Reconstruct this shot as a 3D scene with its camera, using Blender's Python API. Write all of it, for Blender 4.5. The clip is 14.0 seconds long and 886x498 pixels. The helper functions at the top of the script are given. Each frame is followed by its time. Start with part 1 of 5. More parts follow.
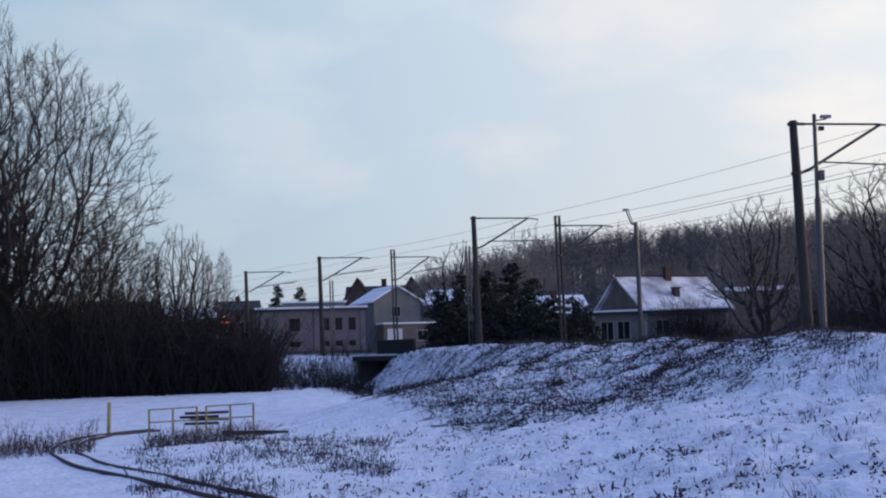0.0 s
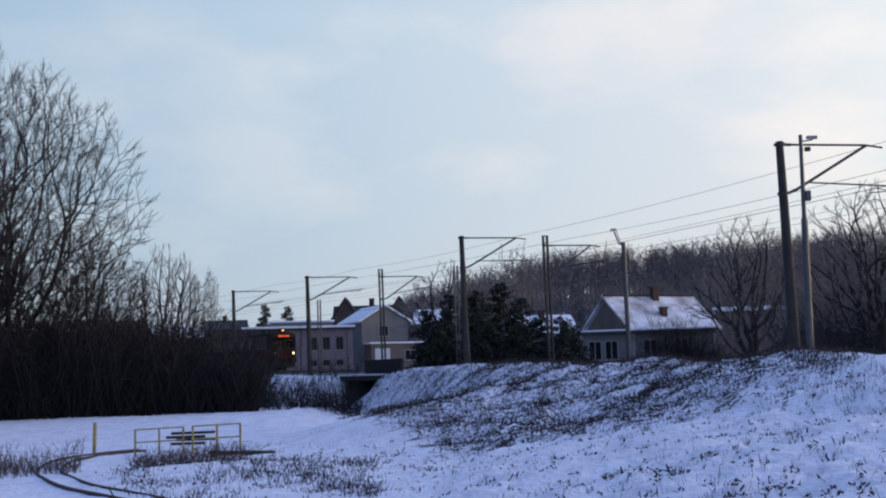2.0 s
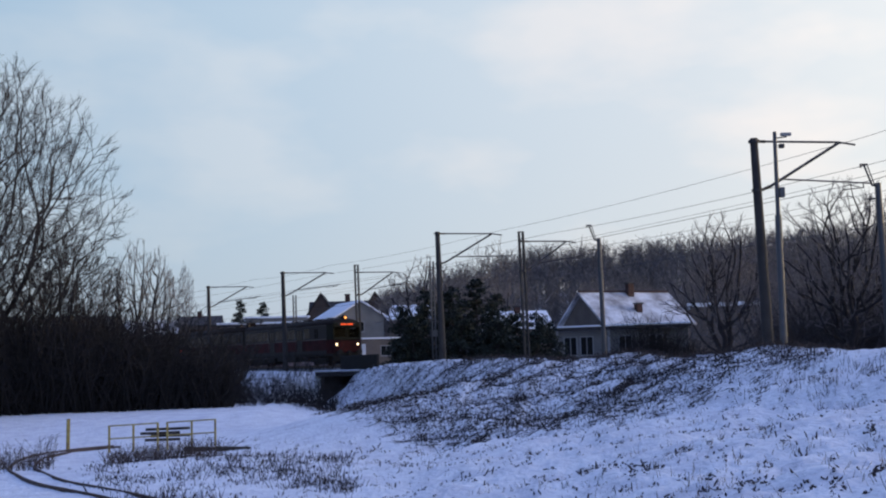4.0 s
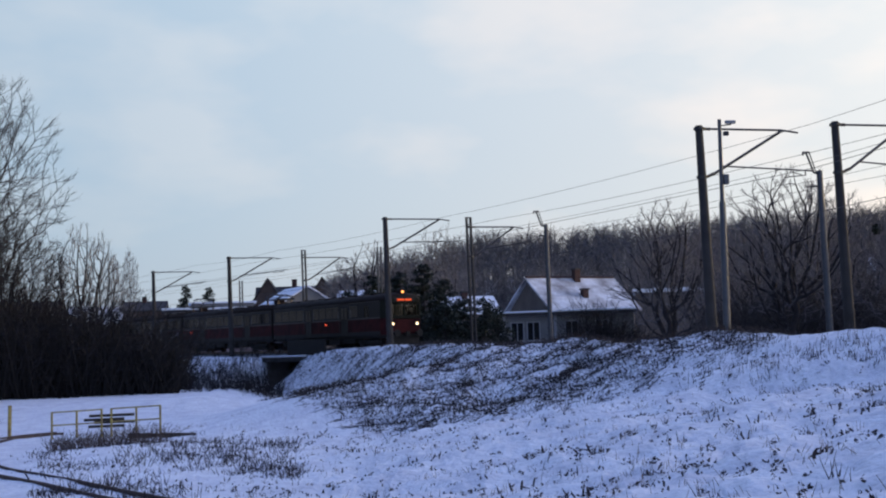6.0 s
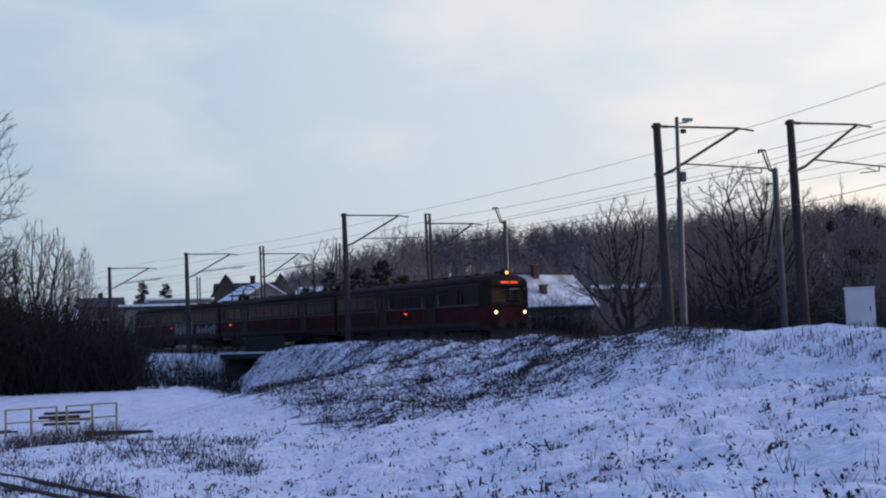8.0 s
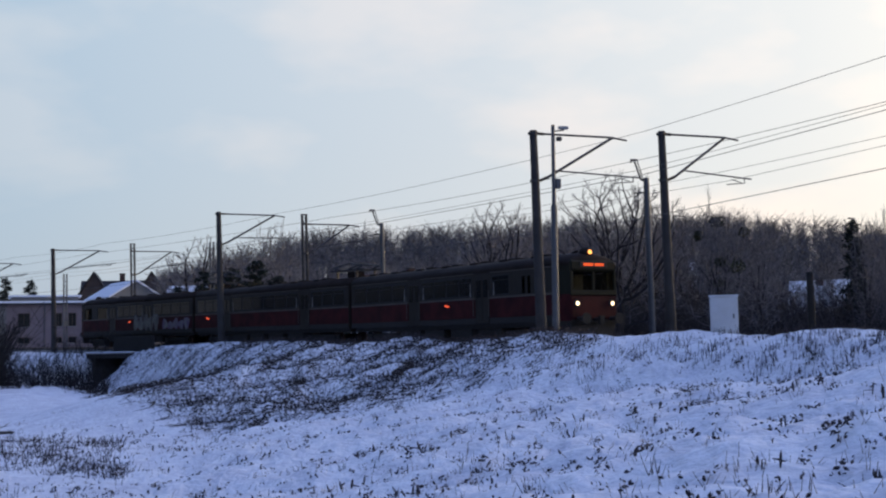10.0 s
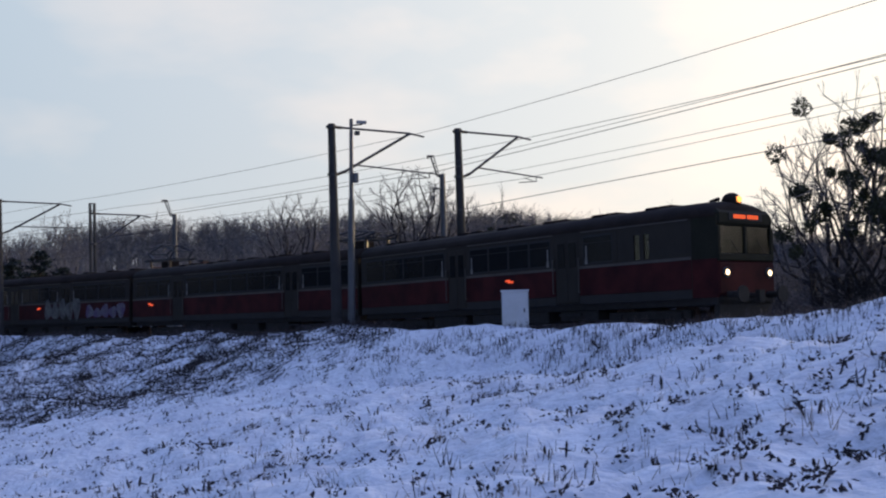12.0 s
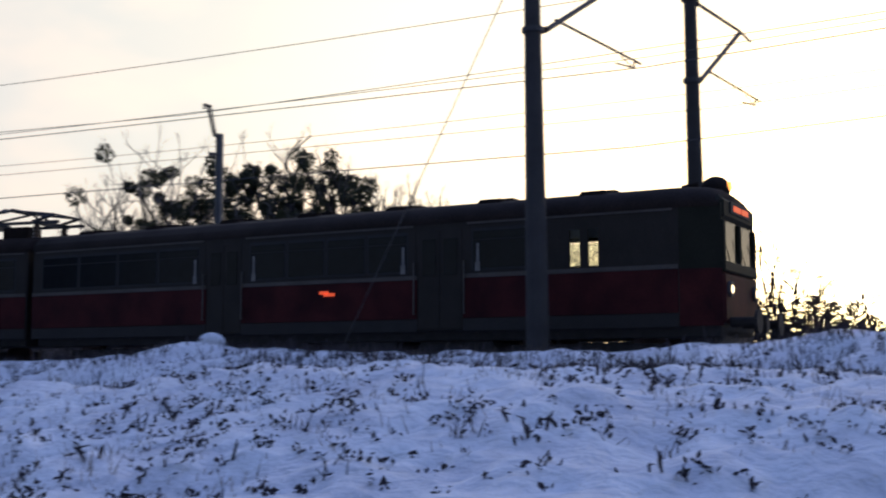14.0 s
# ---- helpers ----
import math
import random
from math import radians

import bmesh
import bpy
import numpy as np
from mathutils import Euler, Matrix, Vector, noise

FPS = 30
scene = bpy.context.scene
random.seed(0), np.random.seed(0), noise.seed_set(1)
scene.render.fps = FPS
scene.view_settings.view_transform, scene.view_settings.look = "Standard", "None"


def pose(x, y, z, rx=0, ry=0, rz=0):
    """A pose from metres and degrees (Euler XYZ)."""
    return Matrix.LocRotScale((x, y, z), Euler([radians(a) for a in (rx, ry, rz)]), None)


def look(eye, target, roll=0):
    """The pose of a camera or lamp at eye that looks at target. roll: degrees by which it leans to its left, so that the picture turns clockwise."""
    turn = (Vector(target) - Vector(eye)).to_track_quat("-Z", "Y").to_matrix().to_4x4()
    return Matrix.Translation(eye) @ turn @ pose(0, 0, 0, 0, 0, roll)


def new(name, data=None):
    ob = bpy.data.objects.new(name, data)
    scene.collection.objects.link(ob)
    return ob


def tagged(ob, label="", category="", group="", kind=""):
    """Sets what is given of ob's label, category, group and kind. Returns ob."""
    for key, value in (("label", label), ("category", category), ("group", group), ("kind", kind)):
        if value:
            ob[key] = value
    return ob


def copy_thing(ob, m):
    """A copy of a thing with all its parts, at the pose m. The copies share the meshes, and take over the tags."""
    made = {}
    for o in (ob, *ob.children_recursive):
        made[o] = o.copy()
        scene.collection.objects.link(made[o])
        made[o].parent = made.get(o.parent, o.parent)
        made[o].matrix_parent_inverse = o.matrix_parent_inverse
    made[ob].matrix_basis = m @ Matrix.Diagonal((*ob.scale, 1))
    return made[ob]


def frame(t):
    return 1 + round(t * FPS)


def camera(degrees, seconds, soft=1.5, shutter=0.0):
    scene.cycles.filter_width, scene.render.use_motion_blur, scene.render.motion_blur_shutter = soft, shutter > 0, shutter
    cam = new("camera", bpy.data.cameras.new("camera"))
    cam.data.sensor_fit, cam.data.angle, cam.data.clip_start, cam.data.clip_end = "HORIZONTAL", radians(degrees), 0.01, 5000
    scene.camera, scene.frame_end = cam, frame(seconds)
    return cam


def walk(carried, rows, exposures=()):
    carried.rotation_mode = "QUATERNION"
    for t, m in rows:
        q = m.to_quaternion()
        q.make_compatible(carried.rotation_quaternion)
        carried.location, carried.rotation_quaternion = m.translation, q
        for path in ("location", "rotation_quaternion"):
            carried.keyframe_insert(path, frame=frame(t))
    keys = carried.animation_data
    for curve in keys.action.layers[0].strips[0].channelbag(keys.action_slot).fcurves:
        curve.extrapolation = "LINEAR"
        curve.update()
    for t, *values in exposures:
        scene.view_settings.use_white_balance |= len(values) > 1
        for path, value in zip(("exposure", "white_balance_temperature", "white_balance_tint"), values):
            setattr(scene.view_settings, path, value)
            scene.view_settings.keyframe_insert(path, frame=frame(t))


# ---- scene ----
cam = camera(41.86, 14.0, soft=2.1, shutter=0.15)
EYE = 1.6
# seconds, yaw, pitch, roll of the panning camera, which stays on one spot
TURNS = [
    (0.0, 0.0, 5.063, 1.717), (0.5, -0.03, 5.328, 1.591), (1.0, -0.181, 5.382, 1.666), (1.5, -0.425, 5.598, 1.668),
    (2.0, -0.628, 6.013, 1.683), (2.5, -0.964, 5.858, 1.579), (3.0, -1.173, 5.816, 1.651), (5.5, -3.618, 5.225, 1.744),
    (6.0, -4.397, 4.97, 1.801), (6.5, -5.051, 5.113, 1.726), (7.0, -5.26, 5.1, 1.78), (9.5, -10.214, 4.11, 1.469),
    (10.0, -12.55, 4.674, 1.245), (10.5, -16.867, 4.662, 1.297), (11.0, -18.151, 4.393, 1.584), (11.5, -19.063, 4.089, 1.653),
    (12.0, -22.604, 4.149, 1.26), (12.5, -29.077, 4.565, 0.977), (13.0, -36.857, 3.681, 0.984), (13.5, -42.645, 4.815, 0.758),
    (14.0, -56.618, 5.957, 0.009),
]
walk(cam, [(t, pose(0, 0, EYE, 90 + pitch, 0, yaw) @ pose(0, 0, 0, 0, 0, -roll)) for t, yaw, pitch, roll in TURNS],
     exposures=[(0.0, 0.12), (6.5, 0.1), (10.5, 0.03), (12.5, -0.05), (14.0, -0.2)])

# ---- sky and sun: a low winter sun in thin haze ----
SUN_AZ, SUN_EL = 77.2, 4.2  # degrees east of the first view's axis, degrees up
sun_dir = Vector((math.sin(radians(SUN_AZ)) * math.cos(radians(SUN_EL)), math.cos(radians(SUN_AZ)) * math.cos(radians(SUN_EL)), math.sin(radians(SUN_EL))))


def make_world():
    w = bpy.data.worlds.new("winter_sky")
    scene.world = w
    w.use_nodes = True
    n, l = w.node_tree.nodes, w.node_tree.links
    n.clear()
    sky = n.new("ShaderNodeTexSky")
    sky.sky_type = "NISHITA"
    sky.sun_disc = False
    sky.sun_elevation, sky.sun_rotation = radians(SUN_EL), radians(SUN_AZ)
    sky.dust_density, sky.air_density = 1.2, 1.0
    geo = n.new("ShaderNodeTexCoord")
    norm = n.new("ShaderNodeVectorMath")
    norm.operation = "NORMALIZE"
    l.new(geo.outputs["Generated"], norm.inputs[0])
    dot = n.new("ShaderNodeVectorMath")
    dot.operation = "DOT_PRODUCT"
    dot.inputs[1].default_value = sun_dir
    l.new(norm.outputs[0], dot.inputs[0])
    half = n.new("ShaderNodeMath")
    half.operation = "MULTIPLY_ADD"
    half.inputs[1].default_value, half.inputs[2].default_value = 0.5, 0.5
    l.new(dot.outputs["Value"], half.inputs[0])
    ramp = n.new("ShaderNodeValToRGB")  # haze colour by the angle to the sun: dark blue opposite, glowing near it
    cr = ramp.color_ramp
    cr.elements[0].position, cr.elements[0].color = 0.0, (0.06, 0.09, 0.17, 1)
    cr.elements[1].position, cr.elements[1].color = 1.0, (60.0, 48.0, 26.0, 1)
    for pos, c in ((0.30, (0.13, 0.19, 0.32, 1)), (0.40, (0.34, 0.50, 0.71, 1)), (0.55, (0.48, 0.62, 0.80, 1)), (0.72, (0.69, 0.76, 0.87, 1)), (0.84, (0.93, 0.94, 0.97, 1)), (0.92, (1.22, 1.17, 1.09, 1)),
                   (0.965, (1.75, 1.6, 1.34, 1)), (0.988, (2.6, 2.25, 1.65, 1)), (0.9965, (5.0, 4.0, 2.3, 1)), (0.9990, (14.0, 11.0, 6.0, 1))):
        e = cr.elements.new(pos)
        e.color = c
    l.new(half.outputs[0], ramp.inputs[0])
    # thin, pale cloud patches
    mp = n.new("ShaderNodeMapping")
    mp.inputs["Scale"].default_value = (5.0, 5.0, 11.0)
    l.new(norm.outputs[0], mp.inputs[0])
    nz = n.new("ShaderNodeTexNoise")
    nz.inputs["Scale"].default_value, nz.inputs["Detail"].default_value, nz.inputs["Roughness"].default_value = 1.1, 4.0, 0.5
    l.new(mp.outputs[0], nz.inputs["Vector"])
    cl = n.new("ShaderNodeMapRange")
    cl.inputs[1].default_value, cl.inputs[2].default_value, cl.inputs[3].default_value, cl.inputs[4].default_value = 0.46, 0.66, 0.0, 0.85
    l.new(nz.outputs["Fac"], cl.inputs[0])
    cloud = n.new("ShaderNodeMix")
    cloud.data_type = "RGBA"
    l.new(cl.outputs[0], cloud.inputs[0])
    l.new(ramp.outputs[0], cloud.inputs[6])
    warm = n.new("ShaderNodeMix")
    warm.data_type, warm.blend_type = "RGBA", "MULTIPLY"
    warm.inputs[0].default_value = 1.0
    warm.inputs[7].default_value = (1.30, 1.14, 1.04, 1)
    l.new(ramp.outputs[0], warm.inputs[6])
    l.new(warm.outputs[2], cloud.inputs[7])
    # greyer haze towards the horizon
    sep = n.new("ShaderNodeSeparateXYZ")
    l.new(norm.outputs[0], sep.inputs[0])
    hz = n.new("ShaderNodeValToRGB")  # greyer low down, deep blue overhead
    hr = hz.color_ramp
    hr.elements[0].position, hr.elements[0].color = 0.02, (0.90, 0.88, 0.90, 1)
    hr.elements[1].position, hr.elements[1].color = 1.0, (0.62, 0.80, 1.60, 1)
    for pos, c in ((0.30, (1.06, 1.04, 1.0, 1)), (0.38, (0.86, 0.90, 0.98, 1)), (0.55, (0.62, 0.73, 1.15, 1))):
        e = hr.elements.new(pos)
        e.color = c
    l.new(sep.outputs["Z"], hz.inputs[0])
    dim = n.new("ShaderNodeMix")
    dim.data_type, dim.blend_type = "RGBA", "MULTIPLY"
    dim.inputs[0].default_value = 1.0
    l.new(cloud.outputs[2], dim.inputs[6])
    l.new(hz.outputs[0], dim.inputs[7])
    bg1, bg2, add, out = n.new("ShaderNodeBackground"), n.new("ShaderNodeBackground"), n.new("ShaderNodeAddShader"), n.new("ShaderNodeOutputWorld")
    bg1.inputs[1].default_value = 0.05
    bg2.inputs[1].default_value = 0.80
    l.new(sky.outputs[0], bg1.inputs[0])
    l.new(dim.outputs[2], bg2.inputs[0])
    l.new(bg1.outputs[0], add.inputs[0])
    l.new(bg2.outputs[0], add.inputs[1])
    l.new(add.outputs[0], out.inputs[0])


make_world()
sun_lamp = new("sun", bpy.data.lights.new("sun", "SUN"))
sun_lamp.data.energy, sun_lamp.data.angle, sun_lamp.data.color = 0.55, radians(2.5), (1.0, 0.78, 0.5)
sun_lamp.matrix_world = look(sun_dir * 100, (0, 0, 0))


# ---- materials ----
def material(name, colour, rough=0.7, metal=0.0, vary=0.25, scale=6.0, fine=60.0, bump=0.15, other=None, coat=0.0, islands=0.0, spec=0.5, deep=0.02):
    """A surface with colour variation at two scales and fine relief. other: the colour of stains and wear."""
    m = bpy.data.materials.new(name)
    m.use_nodes = True
    n, l = m.node_tree.nodes, m.node_tree.links
    b = n["Principled BSDF"]
    b.inputs["Roughness"].default_value, b.inputs["Metallic"].default_value = rough, metal
    b.inputs["Coat Weight"].default_value = coat
    b.inputs["Specular IOR Level"].default_value = spec
    tc = n.new("ShaderNodeTexCoord")
    big, small = n.new("ShaderNodeTexNoise"), n.new("ShaderNodeTexNoise")
    big.inputs["Scale"].default_value, big.inputs["Detail"].default_value = scale, 5.0
    small.inputs["Scale"].default_value, small.inputs["Detail"].default_value = fine, 3.0
    l.new(tc.outputs["Object"], big.inputs["Vector"])
    l.new(tc.outputs["Object"], small.inputs["Vector"])
    mix = n.new("ShaderNodeMix")
    mix.data_type = "RGBA"
    dark = [c * (1 - vary) for c in colour]
    mix.inputs[6].default_value = (*(other or dark), 1)
    mix.inputs[7].default_value = (*colour, 1)
    rg = n.new("ShaderNodeMapRange")
    rg.inputs[1].default_value, rg.inputs[2].default_value = 0.32, 0.62
    l.new(big.outputs["Fac"], rg.inputs[0])
    l.new(rg.outputs[0], mix.inputs[0])
    mul = n.new("ShaderNodeMix")
    mul.data_type, mul.blend_type = "RGBA", "MULTIPLY"
    mul.inputs[0].default_value = 1.0
    sr = n.new("ShaderNodeMapRange")
    sr.inputs[1].default_value, sr.inputs[2].default_value, sr.inputs[3].default_value, sr.inputs[4].default_value = 0.3, 0.7, 1 - vary, 1.0
    l.new(small.outputs["Fac"], sr.inputs[0])
    l.new(mix.outputs[2], mul.inputs[6])
    l.new(sr.outputs[0], mul.inputs[7])
    last = mul.outputs[2]
    if islands:
        g = n.new("ShaderNodeNewGeometry")
        ir = n.new("ShaderNodeMapRange")
        ir.inputs[3].default_value, ir.inputs[4].default_value = 1 - islands, 1 + islands
        l.new(g.outputs["Random Per Island"], ir.inputs[0])
        m2 = n.new("ShaderNodeMix")
        m2.data_type, m2.blend_type = "RGBA", "MULTIPLY"
        m2.inputs[0].default_value = 1.0
        l.new(last, m2.inputs[6])
        l.new(ir.outputs[0], m2.inputs[7])
        last = m2.outputs[2]
    l.new(last, b.inputs["Base Color"])
    if bump:
        bp = n.new("ShaderNodeBump")
        bp.inputs["Strength"].default_value, bp.inputs["Distance"].default_value = bump, deep
        l.new(small.outputs["Fac"], bp.inputs["Height"])
        l.new(bp.outputs[0], b.inputs["Normal"])
    return m


def glowing(name, colour, power):
    m = bpy.data.materials.new(name)
    m.use_nodes = True
    b = m.node_tree.nodes["Principled BSDF"]
    b.inputs["Base Color"].default_value = (*colour, 1)
    b.inputs["Emission Color"].default_value = (*colour, 1)
    b.inputs["Emission Strength"].default_value = power
    return m


def glass(name, tint=(0.95, 0.98, 0.95), clear=0.9):
    m = bpy.data.materials.new(name)
    m.use_nodes = True
    n, l = m.node_tree.nodes, m.node_tree.links
    n.remove(n["Principled BSDF"])
    tr, gl, mx, fr = n.new("ShaderNodeBsdfTransparent"), n.new("ShaderNodeBsdfGlossy"), n.new("ShaderNodeMixShader"), n.new("ShaderNodeFresnel")
    tr.inputs[0].default_value = (*[c * clear for c in tint], 1)
    gl.inputs["Roughness"].default_value = 0.05
    fr.inputs["IOR"].default_value = 1.35
    l.new(fr.outputs[0], mx.inputs[0])
    l.new(tr.outputs[0], mx.inputs[1])
    l.new(gl.outputs[0], mx.inputs[2])
    l.new(mx.outputs[0], n["Material Output"].inputs[0])
    return m


# blue-grey mottling and darker fine dips put dimple shade into the snow's colour
SNOW = material("snow", (0.90, 0.91, 0.94), 0.75, vary=0.16, scale=1.1, fine=5.5, bump=0.9, spec=0.2, other=(0.74, 0.74, 0.79), deep=0.11)
SNOW_ROOF = material("roof_snow", (0.82, 0.84, 0.88), 0.7, vary=0.06, scale=0.8, fine=12.0, bump=0.3, spec=0.25)
SNOW_THIN = material("thin_roof_snow", (0.78, 0.80, 0.84), 0.7, vary=0.2, scale=0.55, fine=3.0, bump=0.3, spec=0.25, other=(0.22, 0.20, 0.20))
BALLAST = material("ballast", (0.16, 0.14, 0.13), 0.9, vary=0.5, scale=3, fine=25, bump=1.0, other=(0.35, 0.35, 0.37))
RUST = material("rusty_steel", (0.10, 0.06, 0.045), 0.75, vary=0.4, scale=4, fine=80)
RAIL_HEAD = material("rail_steel", (0.22, 0.18, 0.16), 0.45, 0.6, vary=0.3)
SLEEPER = material("sleeper_wood", (0.07, 0.055, 0.045), 0.9, vary=0.5, scale=5, fine=40)
CONCRETE = material("weathered_concrete", (0.05, 0.047, 0.047), 0.85, vary=0.35, scale=1.5, fine=50, bump=0.4)
STEEL = material("painted_mast_steel", (0.055, 0.055, 0.06), 0.6, 0.2, vary=0.3, scale=3, fine=60)
GALV = material("galvanised_steel", (0.10, 0.108, 0.125), 0.5, 0.4, vary=0.2, scale=3, fine=50)
WIRE = material("copper_wire", (0.09, 0.085, 0.085), 0.6, 0.3, vary=0.1, bump=0)
INSUL = material("brown_porcelain", (0.08, 0.045, 0.03), 0.3, vary=0.2)
# train paints: darkened for the backlit side, warmed for the veil of glare
RED = material("backlit_red_paint", (0.072, 0.014, 0.015), 0.7, vary=0.3, scale=1.3, fine=30, bump=0.05, other=(0.032, 0.007, 0.009), spec=0.12)
CREAM = material("backlit_beige_paint", (0.085, 0.07, 0.058), 0.6, vary=0.3, scale=1.5, fine=30, bump=0.05)
BAND = material("backlit_grey_paint", (0.029, 0.0235, 0.019), 0.6, vary=0.3, scale=1.4, fine=30, bump=0.05, spec=0.25)
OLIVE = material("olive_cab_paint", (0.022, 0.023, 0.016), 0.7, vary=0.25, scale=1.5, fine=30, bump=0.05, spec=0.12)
ROOF = material("backlit_roof_paint", (0.036, 0.027, 0.024), 0.9, vary=0.35, scale=1.2, fine=25, bump=0.2, spec=0.15)
SKIRT = material("backlit_skirt_paint", (0.024, 0.020, 0.017), 0.8, vary=0.35, scale=1.5, fine=25)
UNDER = material("grimy_underframe", (0.025, 0.022, 0.02), 0.85, vary=0.4)
DARKGLASS = material("dark_window_glass", (0.014, 0.016, 0.018), 0.15, vary=0.2, scale=1, fine=5, bump=0.0, spec=0.2)
RUBBER = material("black_rubber", (0.02, 0.02, 0.02), 0.8, vary=0.2)
CABGLASS = glass("cab_glass")
LAMP_WARM = glowing("warm_lamp", (1.0, 0.38, 0.08), 2.2)
LAMP_WHITE = glowing("headlight_glow", (1.0, 0.72, 0.40), 4.0)
LED = glowing("orange_display", (1.0, 0.10, 0.012), 0.7)
# no lamp: the glow imitates light reflected by the operator's logo
LOGO = glowing("orange_logo_reflection", (0.9, 0.10, 0.03), 0.8)
PALE_SCREEN = material("pale_screen", (0.20, 0.185, 0.165), 0.6, vary=0.3)
GRAFFITI = material("violet_spray_paint", (0.10, 0.06, 0.15), 0.5, vary=0.5, scale=2.5, fine=9, other=(0.18, 0.17, 0.19))
GRAFFITI2 = material("pale_spray_paint", (0.15, 0.15, 0.14), 0.5, vary=0.5, scale=2.0, fine=8, other=(0.05, 0.05, 0.05))
YELLOW = material("yellow_rail_paint", (0.52, 0.40, 0.10), 0.6, vary=0.35, scale=5, fine=40, other=(0.25, 0.16, 0.07))
CABINET = material("white_cabinet_paint", (0.60, 0.62, 0.66), 0.5, vary=0.1, scale=2, fine=30)
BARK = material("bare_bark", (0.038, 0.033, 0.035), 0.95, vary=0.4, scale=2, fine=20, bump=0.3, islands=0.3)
# twig colour lightened and greyed to stand for haze over far trees
HAZED_TWIG = material("hazed_twigs", (0.19, 0.175, 0.178), 0.9, vary=0.35, scale=1.5, fine=10, bump=0, islands=0.4)
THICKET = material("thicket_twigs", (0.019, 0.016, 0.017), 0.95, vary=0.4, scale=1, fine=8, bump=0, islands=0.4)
# paler than the thicket: haze over the shrub belt put into the colour
HAZED_BRUSH = material("hazed_brush_twigs", (0.075, 0.066, 0.068), 0.95, vary=0.4, scale=1, fine=8, bump=0, islands=0.4)
NEEDLE = material("conifer_needles", (0.028, 0.040, 0.030), 0.85, vary=0.4, scale=1, fine=8, bump=0, islands=0.4)
CLUMP = material("mistletoe_leaves", (0.055, 0.062, 0.025), 0.8, vary=0.4, scale=1, fine=8, bump=0, islands=0.4)
STEM = material("dry_weed_stems", (0.058, 0.046, 0.046), 0.95, vary=0.35, scale=2, fine=10, bump=0, islands=0.5)
DEAD_LEAF = material("withered_leaves", (0.052, 0.040, 0.046), 0.9, vary=0.35, scale=2, fine=10, bump=0, islands=0.5)
REED = material("brown_reed_stems", (0.10, 0.07, 0.058), 0.95, vary=0.35, scale=2, fine=10, bump=0, islands=0.5)
STRAW = material("dry_straw", (0.26, 0.20, 0.15), 0.95, vary=0.3, scale=2, fine=10, bump=0, islands=0.4)
PINK = material("pink_render", (0.22, 0.175, 0.19), 0.9, vary=0.2, scale=0.8, fine=30)
GREY_WALL = material("grey_render", (0.20, 0.195, 0.19), 0.9, vary=0.2, scale=0.8, fine=30)
TAN_WALL = material("tan_render", (0.17, 0.14, 0.12), 0.9, vary=0.25, scale=0.8, fine=30)
BROWN_WALL = material("brown_timber_wall", (0.10, 0.07, 0.06), 0.9, vary=0.3, scale=1.0, fine=20)
BRICK = material("chimney_brick", (0.09, 0.045, 0.04), 0.9, vary=0.35, scale=3, fine=25)
ROOFING = material("dark_roofing", (0.055, 0.05, 0.05), 0.85, vary=0.4, scale=1.5, fine=20)
FRAME_WHITE = material("white_frame_paint", (0.32, 0.32, 0.33), 0.6, vary=0.15)


# ---- tools ----
def box(bm, x0, x1, y0, y1, z0, z1):
    vs = [bm.verts.new((x, y, z)) for z in (z0, z1) for y in (y0, y1) for x in (x0, x1)]
    for f in ((0, 2, 3, 1), (4, 5, 7, 6), (0, 1, 5, 4), (2, 6, 7, 3), (0, 4, 6, 2), (1, 3, 7, 5)):
        bm.faces.new([vs[i] for i in f])
    return vs


def tube(bm, p, q, r0, r1=None, n=8, caps=True):
    p, q = Vector(p), Vector(q)
    r1 = r0 if r1 is None else r1
    d = (q - p).normalized()
    a = d.orthogonal().normalized()
    b = d.cross(a)
    rings = []
    for c, r in ((p, r0), (q, r1)):
        rings.append([bm.verts.new(c + (a * math.cos(2 * math.pi * i / n) + b * math.sin(2 * math.pi * i / n)) * r) for i in range(n)])
    for i in range(n):
        bm.faces.new((rings[0][i], rings[0][(i + 1) % n], rings[1][(i + 1) % n], rings[1][i]))
    if caps:
        bm.faces.new(rings[0][::-1])
        bm.faces.new(rings[1])


def bevelled(bm, width, seg=1):
    bmesh.ops.bevel(bm, geom=bm.edges[:], offset=width, segments=seg, affect="EDGES", clamp_overlap=True)
    return bm


def part(name, bm, mat, parent=None, label="", smooth=False):
    me = bpy.data.meshes.new(name)
    bm.normal_update()
    bm.to_mesh(me)
    bm.free()
    me.materials.append(mat)
    if smooth:
        me.polygons.foreach_set("use_smooth", [True] * len(me.polygons))
    ob = new(name, me)
    ob.parent = parent
    if label:
        ob["label"] = label
    return ob


def mesh_part(name, verts, faces, mat, parent=None, label="", smooth=False):
    me = bpy.data.meshes.new(name)
    me.from_pydata(verts, [], faces)
    me.materials.append(mat)
    if smooth:
        me.polygons.foreach_set("use_smooth", [True] * len(me.polygons))
    ob = new(name, me)
    ob.parent = parent
    if label:
        ob["label"] = label
    return ob


def boxes(name, dims, mat, parent=None, label="", bevel=0.0):
    bm = bmesh.new()
    for d in dims:
        box(bm, *d)
    if bevel:
        bevelled(bm, bevel)
    return part(name, bm, mat, parent, label)


def empty(name, m=None):
    e = new(name)
    e.empty_display_size = 0.2
    if m is not None:
        e.matrix_basis = m
    return e


def polar(bearing, dist, z=0.0):
    return Vector((dist * math.sin(radians(bearing)), dist * math.cos(radians(bearing)), z))


